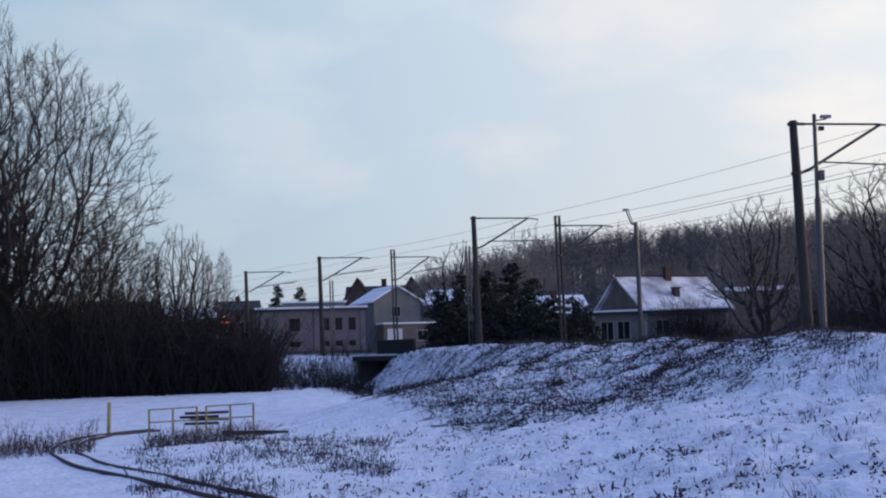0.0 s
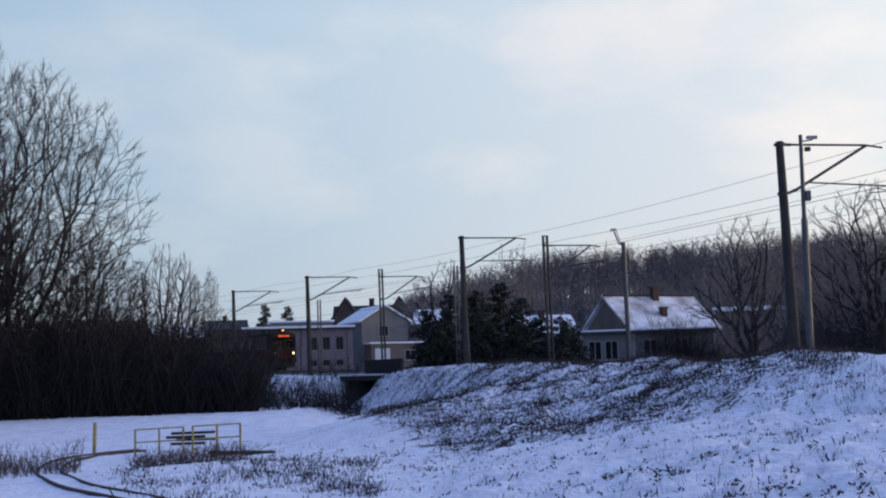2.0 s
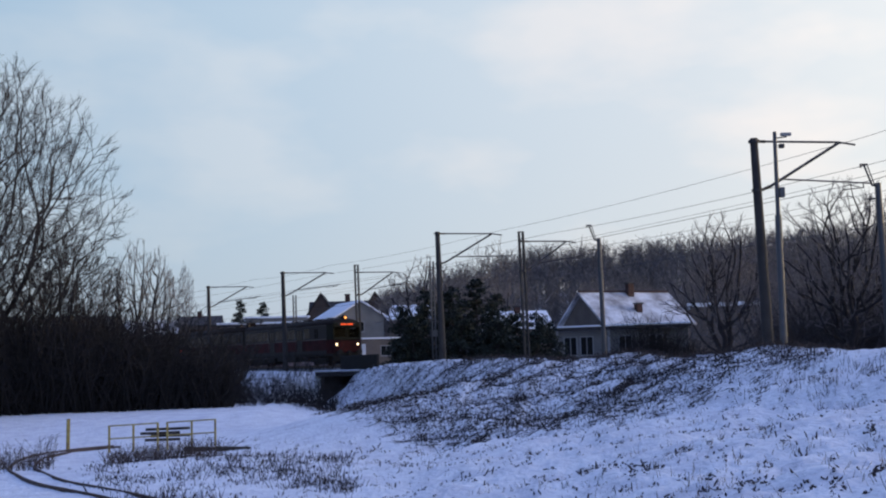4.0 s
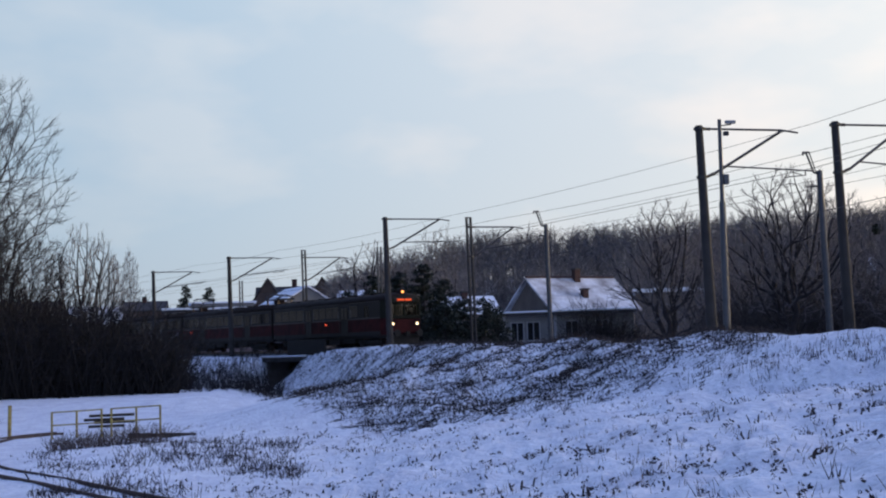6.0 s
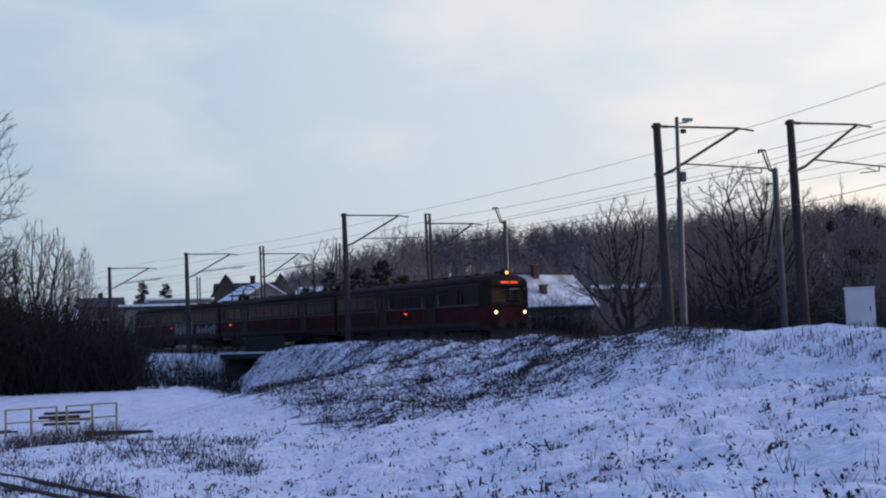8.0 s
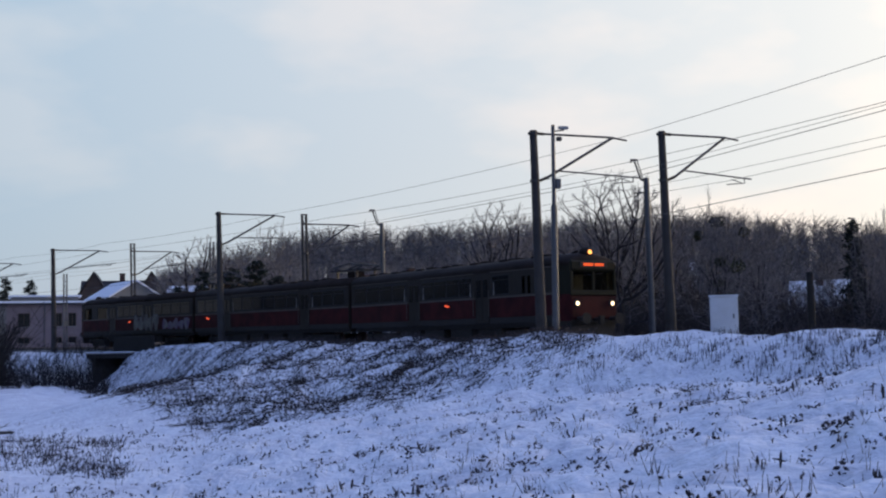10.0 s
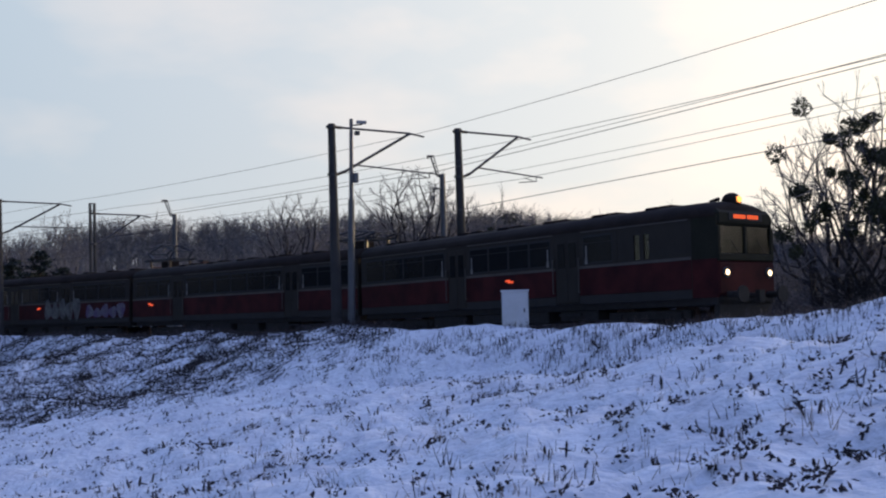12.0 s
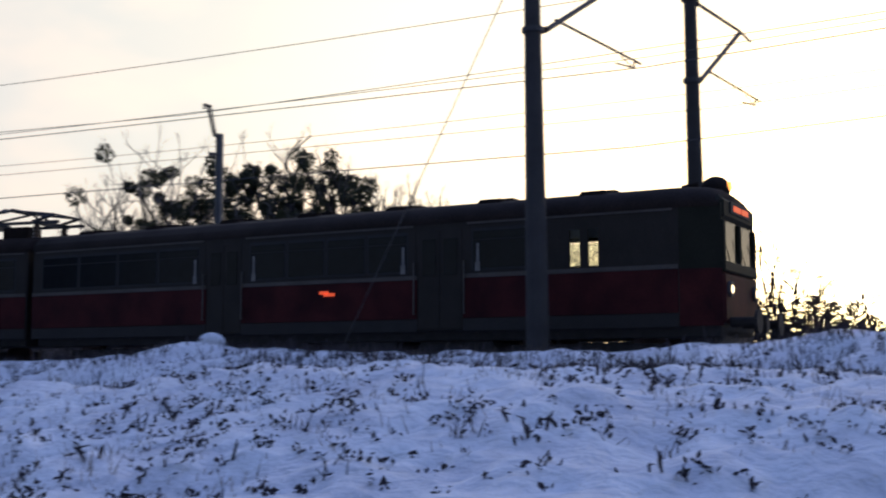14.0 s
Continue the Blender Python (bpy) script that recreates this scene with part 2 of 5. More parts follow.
# ---- the railway's line ----
def track_x(y):
    """The centre of the near track, a long left-hand curve; straight past its ends."""
    def cubic(v):
        d = v - 10.0
        return 22.689 - 0.0061 * d - 0.0049845 * d * d + 1.4222e-5 * d ** 3
    if y > 132.0:
        return cubic(132.0) + (y - 132.0) * (cubic(132.0) - cubic(131.0))
    if y < 4.0:
        return cubic(4.0) + (y - 4.0) * (cubic(5.0) - cubic(4.0))
    return cubic(y)


def rail_z(y):
    """The rails' height: level at first, rising gently with distance."""
    return 1.45 + 0.0092 * max(0.0, y - 48.0) * min(1.0, max(0.0, (y - 48.0) / 25.0)) ** 0.5 if y > 48 else 1.45


LINE_Y = np.linspace(260.0, -90.0, 1401)
LINE = np.array([(track_x(y), y, rail_z(min(y, 140.0))) for y in LINE_Y])
STEP = np.linalg.norm(np.diff(LINE[:, :2], axis=0), axis=1)
ARC = np.concatenate([[0.0], np.cumsum(STEP)])
ARC -= np.interp(135.0, LINE_Y[::-1], ARC[::-1])  # zero where the train comes into view
TAN = np.gradient(LINE[:, :2], axis=0)
TAN /= np.linalg.norm(TAN, axis=1)[:, None]
SIDE = np.stack([TAN[:, 1], -TAN[:, 0]], 1)  # to the camera's side


def on_line(arc, off=0.0, up=0.0):
    p = [np.interp(arc, ARC, LINE[:, k]) for k in range(3)]
    s = [np.interp(arc, ARC, SIDE[:, k]) for k in range(2)]
    return Vector((p[0] + s[0] * off, p[1] + s[1] * off, p[2] + up))


def arc_at(y):
    return float(np.interp(y, LINE_Y[::-1], ARC[::-1]))


def heading(arc):
    t = [np.interp(arc, ARC, TAN[:, k]) for k in range(2)]
    return math.degrees(math.atan2(t[1], t[0]))


def offset_of(P):
    """For points (n, 2): the offset to the camera's side of the near track, and the y of the nearest point of it."""
    u, ya = np.empty(len(P)), np.empty(len(P))
    L, S = LINE[::4, :2], SIDE[::4]
    for i in range(0, len(P), 4000):
        d = P[i:i + 4000, None, :] - L[None]
        k = np.argmin((d ** 2).sum(2), axis=1)
        u[i:i + 4000] = (d[np.arange(len(k)), k] * S[k]).sum(1)
        ya[i:i + 4000] = L[k, 1]
    return u, ya


def smooth(t):
    t = np.clip(t, 0, 1)
    return t * t * (3 - 2 * t)


def lattice(i, j, k):
    h = np.sin(i * 127.1 + j * 311.7 + k * 74.7) * 43758.5453
    return (h - np.floor(h)) * 2 - 1


def wave(x, y, s, k=0.0):
    """Smooth random unevenness between about -1 and 1, with bumps about 3 / s metres wide, turned so that no rows show."""
    x, y = (x * 0.83 + y * 0.56) * s * 0.5, (y * 0.83 - x * 0.56) * s * 0.5
    i, j = np.floor(x), np.floor(y)
    fx, fy = x - i, y - j
    fx, fy = fx * fx * (3 - 2 * fx), fy * fy * (3 - 2 * fy)
    a = lattice(i, j, k) * (1 - fx) + lattice(i + 1, j, k) * fx
    b = lattice(i, j + 1, k) * (1 - fx) + lattice(i + 1, j + 1, k) * fx
    return a * (1 - fy) + b * fy


CREST_Y = [-30, -10, -4, 0, 3, 6, 9, 12, 15, 18, 21, 24, 27, 30, 33, 36, 39, 42, 45, 48, 51, 54, 57, 62, 66, 70, 74, 78, 82, 85, 87, 95, 104, 130]
CREST_Z = [2.2, 2.1, 2.05, 1.95, 1.92, 1.75, 1.88, 1.88, 1.89, 1.84, 1.8, 1.77, 1.64, 1.57, 1.72, 1.68, 1.71, 1.67, 1.72, 1.56, 1.62, 1.62, 1.64, 1.88, 1.89, 1.96, 2.05, 1.98, 1.92, 1.63, 1.6, 1.5, 1.7, 2.0]
FALL_Y = [-30, 0, 10, 20, 30, 40, 52, 62, 68, 75, 86, 93, 110]
FALL_W = [3.5, 3.5, 3.5, 3.8, 5.0, 6.2, 6.5, 6.5, 5.6, 4.5, 3.5, 6, 7]
MOUNDS = [(11.7, 53.0, 1.6, 0.40), (17.6, 43.5, 3.2, 0.30), (45.3, 25.2, 1.3, 0.32), (14.9, 50.0, 1.8, 0.2), (24.5, 37.0, 1.8, 0.15), (31.5, 32.0, 1.6, 0.18), (74.0, 17.5, 3.0, 0.35), (0.8, 49.0, 5.5, 1.3), (-2.2, 54.0, 4.5, 0.8), (4.5, 50.0, 4.0, 0.5), (-9.5, 37.0, 4.5, 0.35)]


def ground(P):
    """The height of the ground at points (n, 2)."""
    P = np.asarray(P, float).reshape(-1, 2)
    x, y = P[:, 0], P[:, 1]
    u, ya = offset_of(P)
    rz = np.interp(np.minimum(ya, 140), LINE_Y[::-1], LINE[::-1, 2])
    pocket = -1.2 * smooth((y - 6) / 9) * smooth((7.0 - x + 0.02 * y) / 9) * (1 - 0.75 * smooth((y - 52) / 18) * smooth((-3 - x) / 6)) - 0.25 * smooth((y - 8) / 20)
    az = np.degrees(np.arctan2(x, y))
    d = np.hypot(x, y)
    shelf = np.interp(az, [8, 14, 20, 28, 37, 48, 60, 80, 120], [0.0, 0.15, 0.4, 0.75, 1.25, 1.5, 1.5, 1.6, 0.3])
    reach = np.interp(az, [8, 20, 28, 37, 48, 60, 80], [30, 30, 25, 20, 16, 13.5, 12])
    field = pocket + shelf * smooth((d - 3.5) / (reach - 3.5))
    crest = np.interp(ya, CREST_Y, CREST_Z)
    wdt = np.interp(ya, FALL_Y, FALL_W)
    edge = np.interp(ya, [60, 76], [5.0, 3.7])
    k = (u - edge) / wdt
    fall = np.clip(k, 0, 1) * 0.6 + smooth(k) * 0.4
    near = crest + (field - crest) * fall
    near = near - 0.28 * np.exp(-((u - 8.0) / 1.2) ** 2) * smooth((36 - ya) / 8)
    z = np.where(u > edge, near, rz - 0.45 + (crest - rz + 0.45) * smooth((u - 2.3) / (edge - 2.3)))
    z = np.where(u < 2.3, rz - 0.45, z)
    far = rz - 0.45 - 0.9 * smooth((-u - 8.5) / 6)
    z = np.where(u < -8.5, far, z)
    trench = smooth((ya - 85.6) / 0.8) * smooth((92.0 - ya) / 0.8) * (u > -10) * (u < 24)
    z = z + (-1.5 - z) * trench
    hill = 19.5 * smooth((d - 165) / 120) * np.interp(az, [-8, 1, 6, 25, 40, 60], [0, 0.55, 0.9, 1.0, 0.55, 0.0])
    z = z + np.where(u < -8.5, hill, 0)
    for b, dd, r, h in MOUNDS:
        c = polar(b, dd)
        z = z + h * np.exp(-((x - c.x) ** 2 + (y - c.y) ** 2) / (r * r))
    steep = smooth((u - 4) / 2) * smooth((16 - u) / 4) * smooth((ya - 42) / 6) * smooth((86 - ya) / 3)
    z = z + steep * (0.17 * wave(x, y, 1.6, 9.0) + 0.15 * wave(x, y, 4.0, 8.0) + 0.07 * wave(x, y, 9.0, 3.0))
    rough = np.where(u > 3.5, 1.0, 0.0) * smooth((u - 3.5) / 3) * (1 - 0.75 * smooth((1 - x) / 4) * smooth((y - 12) / 6))
    z = z + rough * (0.16 * wave(x, y, 0.55) + 0.12 * wave(x, y, 1.3, 2.0) + 0.085 * wave(x, y, 3.0, 4.0) + 0.06 * wave(x, y, 6.5, 1.0) + 0.018 * wave(x, y, 12.0, 7.0) * smooth((45 - d) / 20)) * smooth((d - 2) / 6)
    return z


def ground_z(x, y):
    return float(ground([(x, y)])[0])


# ---- ground ----
def make_ground():
    angles = np.concatenate([np.arange(-30, 88, 0.28), np.arange(88, 330, 3.0)])
    radii = np.concatenate([[0.6], np.geomspace(3.0, 140, 380), np.geomspace(146, 4000, 34)])
    A, R = np.meshgrid(np.radians(angles), radii)
    X, Y = (R * np.sin(A)).ravel(), (R * np.cos(A)).ravel()
    Z = ground(np.stack([X, Y], 1))
    n, m = len(angles), len(radii)
    verts = list(zip(X.tolist(), Y.tolist(), Z.tolist()))
    faces = []
    for i in range(m - 1):
        for j in range(n):
            k = (j + 1) % n
            faces.append((i * n + j, i * n + k, (i + 1) * n + k, (i + 1) * n + j))
    faces.append(tuple(range(n))[::-1])
    g = mesh_part("ground", verts, faces, SNOW, smooth=True)
    return tagged(g, "snow-covered rough field rising to a railway bank", "ground", kind="structure")


make_ground()


def strip(name, mat, arcs, section, label, cat, kind="structure", parent=None):
    """Sweeps a cross-section [(offset, height), ...] along the line."""
    verts, faces = [], []
    n = len(section)
    for a in arcs:
        for o, h in section:
            verts.append(tuple(on_line(a, o, h)))
    for i in range(len(arcs) - 1):
        for j in range(n - 1):
            faces.append((i * n + j, (i + 1) * n + j, (i + 1) * n + j + 1, i * n + j + 1))
    ob = mesh_part(name, verts, faces, mat, parent)
    if cat:
        tagged(ob, label, cat, kind=kind)
    return ob


ARCS = np.arange(-110, 190, 2.0)
TRACK2 = -5.3
for off, nm in ((0.0, "near"), (TRACK2, "far")):
    bed = strip("track_bed", BALLAST, ARCS, [(off + 2.2, -0.5), (off + 1.5, -0.2), (off - 1.5, -0.2), (off - 2.2, -0.5)], "dark stone ballast with patches of snow", "track bed")
    for s in (0.7175, -0.7175):
        o = off + s
        strip("rail", RAIL_HEAD, ARCS, [(o + 0.07, -0.17), (o + 0.02, -0.14), (o + 0.036, 0.0), (o - 0.036, 0.0), (o - 0.02, -0.14), (o - 0.07, -0.17)], "", "", parent=bed)
    vs, fs = [], []
    for a in np.arange(-60, 160, 0.62):
        c, h = on_line(a, off, -0.19), radians(heading(a))
        t, s = Vector((math.cos(h), math.sin(h), 0)), Vector((-math.sin(h), math.cos(h), 0))
        b = len(vs)
        for dz in (-0.1, 0.03):
            for i, j in ((-1, -1), (1, -1), (1, 1), (-1, 1)):
                vs.append(tuple(c + t * 0.12 * i + s * 1.25 * j + Vector((0, 0, dz))))
        fs += [(b + 4, b + 5, b + 6, b + 7)] + [(b + i, b + (i + 1) % 4, b + 4 + (i + 1) % 4, b + 4 + i) for i in range(4)]
    tagged(mesh_part("sleepers", vs, fs, SLEEPER, bed), kind="stuff")


# ---- overhead line masts ----
def insulator(bm, p, q, n=5, r=0.07):
    p, q = Vector(p), Vector(q)
    for i in range(n):
        c = p.lerp(q, (i + 0.5) / n)
        d = (q - p).normalized() * 0.02
        tube(bm, c - d, c + d, r, r * 0.6, 8)


def cantilever_mast(kind, H, reach=3.0, out=4.1, wire_h=6.8):
    """A mast whose bracket points along +x over its track; z = 0 at rail height."""
    e = empty("catenary_mast")
    bm = bmesh.new()
    if kind == "lattice":
        for x in (-0.15, 0.15):
            for y in (-0.05, 0.05):
                box(bm, x - 0.045, x + 0.045, y - 0.045, y + 0.045, -1.0, H)
        for i in range(int(H / 0.7)):
            z = 0.2 + i * 0.7
            tube(bm, (-0.13, 0, z), (0.13, 0, z + 0.35), 0.02, n=4)
        box(bm, -0.2, 0.2, -0.1, 0.1, H - 0.05, H)
        part("mast_column", bm, STEEL, e, "dark lattice steel column")
    else:
        tube(bm, (0, 0, -1.0), (0, 0, H), 0.24, 0.15, 14)
        part("mast_column", bm, CONCRETE, e, "tapered round concrete column")
    top = H - 0.12 if kind != "lattice" else H - 0.65
    low = top - 1.95
    for z in (top, low):
        bm = bmesh.new()
        tube(bm, (0, 0, z - 0.05), (0, 0, z + 0.05), 0.22, n=10)
        part("clamp", bm, STEEL, e)
    bm = bmesh.new()
    tube(bm, (0.15, 0, top), (reach, 0, top + 0.03), 0.045, n=8)
    tube(bm, (reach, 0, top + 0.03), (out - 0.3, 0, top - 0.06), 0.04, n=6)
    part("top_tube", bm, STEEL, e)
    bm = bmesh.new()
    tube(bm, (0.2, 0, low), (0.55, 0, low + 0.12), 0.05, n=8)
    tube(bm, (0.55, 0, low + 0.12), (reach, 0, top), 0.06, n=8)
    part("strut_tube", bm, STEEL, e)
    bm = bmesh.new()
    tube(bm, (1.0, 0, low + 0.45), (out + 0.35, 0, wire_h + 0.18), 0.032, n=6)
    part("registration_tube", bm, STEEL, e)
    bm = bmesh.new()
    tube(bm, (out - 0.05, 0, wire_h + 0.2), (out - 0.05, 0, wire_h - 0.02), 0.025, n=6)
    tube(bm, (out - 0.05, 0, wire_h), (out - 1.1, 0, wire_h - 0.1), 0.022, n=6)
    tube(bm, (out - 0.25, 0, wire_h + 0.02), (out - 0.8, 0, wire_h + 0.12), 0.018, n=6)
    part("steady_arm", bm, STEEL, e)
    for p, q in (((0.18, 0, top), (0.55, 0, top)), ((0.25, 0, low + 0.02), (0.6, 0, low + 0.16))):
        bm = bmesh.new()
        insulator(bm, p, q)
        part("insulator", bm, INSUL, e)
    return e


def place_mast(e, bearing, dist, y_arc, top_lean=1.0, twist=0.0):
    """Stands a mast at a bearing and distance; its bracket points away from the camera's side."""
    a = arc_at(y_arc)
    p = polar(bearing, dist)
    rz = on_line(a).z
    h = heading(a)  # along the line towards the camera's end
    e.matrix_basis = pose(p.x, p.y, rz, 0, 0, h + 90 + twist) @ pose(0, 0, 0, 0, -top_lean, 0)
    return e


A_MASTS = [(-9.65, 115.9, 114.3, 8.05), (-6.05, 99.4, 98.8, 8.1), (1.66, 74.45, 74.4, 8.55), (17.33, 47.0, 45.0, 8.75), (61.3, 22.5, 10.8, 8.9)]
B_MASTS = [(-2.43, 98.8, 98.7, 8.5), (5.8, 76.0, 75.6, 8.55), (23.6, 49.1, 45.0, 8.85), (69.1, 27.1, 9.7, 8.9)]
for i, (b, d, y, H) in enumerate(A_MASTS):
    m = place_mast(cantilever_mast("round", H, 4.0, 5.1, 7.1 if d < 30 else 6.8), b, d, y)
    tagged(m, "tapered concrete railway mast with a tubular wire bracket", "catenary mast", "masts beside the near track")
for i, (b, d, y, H) in enumerate(B_MASTS):
    kind = "lattice" if i < 2 else "round"
    m = place_mast(cantilever_mast(kind, H, 3.5, 4.6, 7.05 if d < 30 else 6.8), b, d, y)
    tagged(m, "dark lattice steel railway mast between the tracks" if i < 2 else "round concrete railway mast between the tracks", "catenary mast", "masts between the tracks")


def feeder_mast(H):
    e = empty("feeder_mast")
    bm = bmesh.new()
    tube(bm, (0, 0, -1.5), (0, 0, H), 0.17, 0.14, 12)
    part("mast_column", bm, GALV, e, "grey round steel column")
    bm = bmesh.new()
    tube(bm, (0, 0, H - 0.15), (-0.35, 0, H - 0.1), 0.05, n=6)
    tube(bm, (-0.35, 0, H - 0.1), (-0.75, 0, H + 0.85), 0.05, n=6)
    tube(bm, (-0.2, 0, H - 0.1), (-0.55, 0, H + 0.85), 0.03, n=6)
    tube(bm, (-0.55, 0, H + 0.88), (-0.95, 0, H + 0.86), 0.05, n=6)
    part("head_bracket", bm, STEEL, e)
    bm = bmesh.new()
    tube(bm, (0, 0, H - 0.75), (-0.6, 0, H - 0.75), 0.03, n=6)
    tube(bm, (-0.6, 0, H - 0.8), (-0.3, 0, H - 0.74), 0.05, n=8)
    part("side_arm", bm, STEEL, e)
    bm = bmesh.new()
    insulator(bm, (-0.95, 0, H + 0.7), (-0.95, 0, H + 0.9), 3, 0.06)
    part("insulators", bm, INSUL, e)
    return e


for b, d, y, H in ((-12.3, 124.0, 118.0, 6.6), (9.57, 78.2, 77.0, 8.1), (22.7, 58.3, 53.0, 8.15), (45.6, 40.7, 28.0, 8.35)):
    m = feeder_mast(H)
    place_mast(m, b, d, y, 0.5)
    tagged(m, "grey steel feeder mast with a hooked head", "feeder mast", "masts beyond the far track")


def lattice_pole(H):
    e = empty("lattice_pole")
    bm = bmesh.new()
    for x in (-0.14, 0.14):
        box(bm, x - 0.05, x + 0.05, -0.06, 0.06, -1.5, H)
    for i in range(int(H / 0.5)):
        tube(bm, (-0.14, 0, i * 0.5), (0.14, 0, i * 0.5 + 0.25), 0.025, n=4)
    part("pole_column", bm, GALV, e)
    boxes("switch_box", [(-0.25, 0.25, -0.15, 0.15, 2.0, 2.5)], GALV, e)
    return e


for b, d, y, H in ((-5.55, 112.0, 104.0, 6.8), (1.25, 86.0, 84.0, 7.6)):
    m = place_mast(lattice_pole(H), b, d, y, 0.3)
    tagged(m, "slim grey lattice pole beyond the tracks", "lattice pole", "poles beyond the tracks")


def camera_pole(p, H):
    e = empty("surveillance_pole", pose(p.x, p.y, p.z, 0, 0.8, 0))
    bm = bmesh.new()
    tube(bm, (0, 0, -0.3), (0, 0, H * 0.62), 0.14, 0.12, 12)
    tube(bm, (0, 0, H * 0.62), (0, 0, H), 0.085, 0.07, 10)
    part("pole_shaft", bm, GALV, e)
    boxes("junction_box", [(0.06, 0.26, -0.12, 0.12, H * 0.70, H * 0.745)], GALV, e, "grey junction box", 0.01)
    boxes("camera_housing", [(0.22, 0.62, -0.07, 0.07, H - 0.16, H - 0.04)], FRAME_WHITE, e, "pale camera housing under a sunshield", 0.02)
    boxes("sensor_box", [(0.14, 0.34, -0.08, 0.08, H - 0.62, H - 0.46)], STEEL, e, "", 0.02)
    bm = bmesh.new()
    tube(bm, (0, 0, H - 0.25), (0.45, 0, H - 0.19), 0.025, n=6)
    part("arm", bm, STEEL, e)
    boxes("foot_plate", [(-0.25, 0.25, -0.25, 0.25, -0.3, 0.03)], SNOW_ROOF, e, "snow-capped base plate", 0.02)
    return e


pole_z = ground_z(*polar(18.02, 44.5)[:2])
tagged(camera_pole(polar(18.02, 44.5, pole_z), 9.95 - pole_z), "slim galvanised pole with a surveillance camera on top", "camera pole")


# ---- wires ----
def wire(points, r=0.014, sag=0.25, name="overhead_wire", label="thin overhead railway wire", seg=8):
    cu = bpy.data.curves.new(name, "CURVE")
    cu.dimensions = "3D"
    cu.bevel_depth, cu.bevel_resolution = r, 1
    pts = []
    for a, b in zip(points[:-1], points[1:]):
        for i in range(seg):
            t = i / seg
            p = Vector(a).lerp(Vector(b), t)
            p.z -= sag * 4 * t * (1 - t)
            pts.append(p)
    pts.append(Vector(points[-1]))
    sp = cu.splines.new("POLY")
    sp.points.add(len(pts) - 1)
    for q, p in zip(sp.points, pts):
        q.co = (*p, 1)
    cu.materials.append(WIRE)
    return tagged(new(name, cu), label, "wire", "overhead wires")


def along(off, h, ys=(150, 114, 98.8, 75, 43.5, 10, -25), lift=None):
    return [on_line(arc_at(y), off, h + (lift[i] if lift else 0)) for i, y in enumerate(ys)]


wire(along(-0.7, 8.55), 0.0099, 0.2)
wire(along(-0.6, 6.78), 0.0126, 0.05)
wire(along(-0.6, 7.0), 0.0090, 0.12)
wire(along(TRACK2, 6.78), 0.0099, 0.05)
wire(along(TRACK2 + 0.1, 7.2), 0.0090, 0.2)
wire(along(TRACK2 - 1.8, 8.95, (150, 114, 78, 54, 28, -5)), 0.0126, 0.15)
wire(along(0.0, 4.9, (150, 114, 98.8, 75, 43.5, 10, -25)), 0.0126, 0.0)
wire([polar(61.1, 22.5, 10.2), polar(51.0, 26.6, 1.4)], 0.012, 0.0, "stay_cable", "thin stay cable from a mast's top", 1)


# ---- the train: three cars, x forward, z = 0 at the rails ----
FRONT_ARCS = [(0, 7.5), (1.5, 22.6), (3.0, 37.2), (6.5, 68.8), (9.5, 95.2), (11.0, 108.8), (12.5, 123.5), (13.0, 128.4), (13.5, 133.5), (14.0, 138.7)]


def front_arc(t):
    return float(np.interp(t, [a for a, _ in FRONT_ARCS], [b for _, b in FRONT_ARCS]))


def car_pose(arc, flip=False):
    p, q = on_line(arc + 6.5), on_line(arc - 6.5)
    c, d = (p + q) / 2, p - q
    m = Matrix.Translation(c) @ d.to_track_quat("X", "Z").to_matrix().to_4x4()
    return m @ pose(0, 0, 0, 0, 0, 180) if flip else m


ROOF_SECTION = [(-1.44, 3.34), (-1.40, 3.53), (-1.22, 3.70), (-0.85, 3.82), (-0.4, 3.88), (0.0, 3.90), (0.4, 3.88), (0.85, 3.82), (1.22, 3.70), (1.40, 3.53), (1.44, 3.34)]


def roof_shell(x0, x1, nose):
    """An arched roof; nose: how far it slopes down at the front."""
    bm = bmesh.new()
    rows = []
    for x, k in ([(x0, 1.0), (x1 - nose, 1.0), (x1 - nose * 0.6, 0.96), (x1 - nose * 0.25, 0.84), (x1, 0.55)] if nose else [(x0, 1.0), (x1, 1.0)]):
        rows.append([bm.verts.new((x, y * (1.0 - 0.115 * max(0.0, (x - x1 + nose) / nose) if nose else 1.0), 3.34 + (z - 3.34) * k)) for y, z in ROOF_SECTION])
    for a, b in zip(rows[:-1], rows[1:]):
        for i in range(len(a) - 1):
            bm.faces.new((a[i], b[i], b[i + 1], a[i + 1]))
    bm.faces.new(rows[0])
    bm.faces.new(rows[-1][::-1])
    bm.faces.new([rows[0][0], rows[0][-1]] + [r[-1] for r in rows[1:]] + [r[0] for r in rows[1:][::-1]])
    return bm


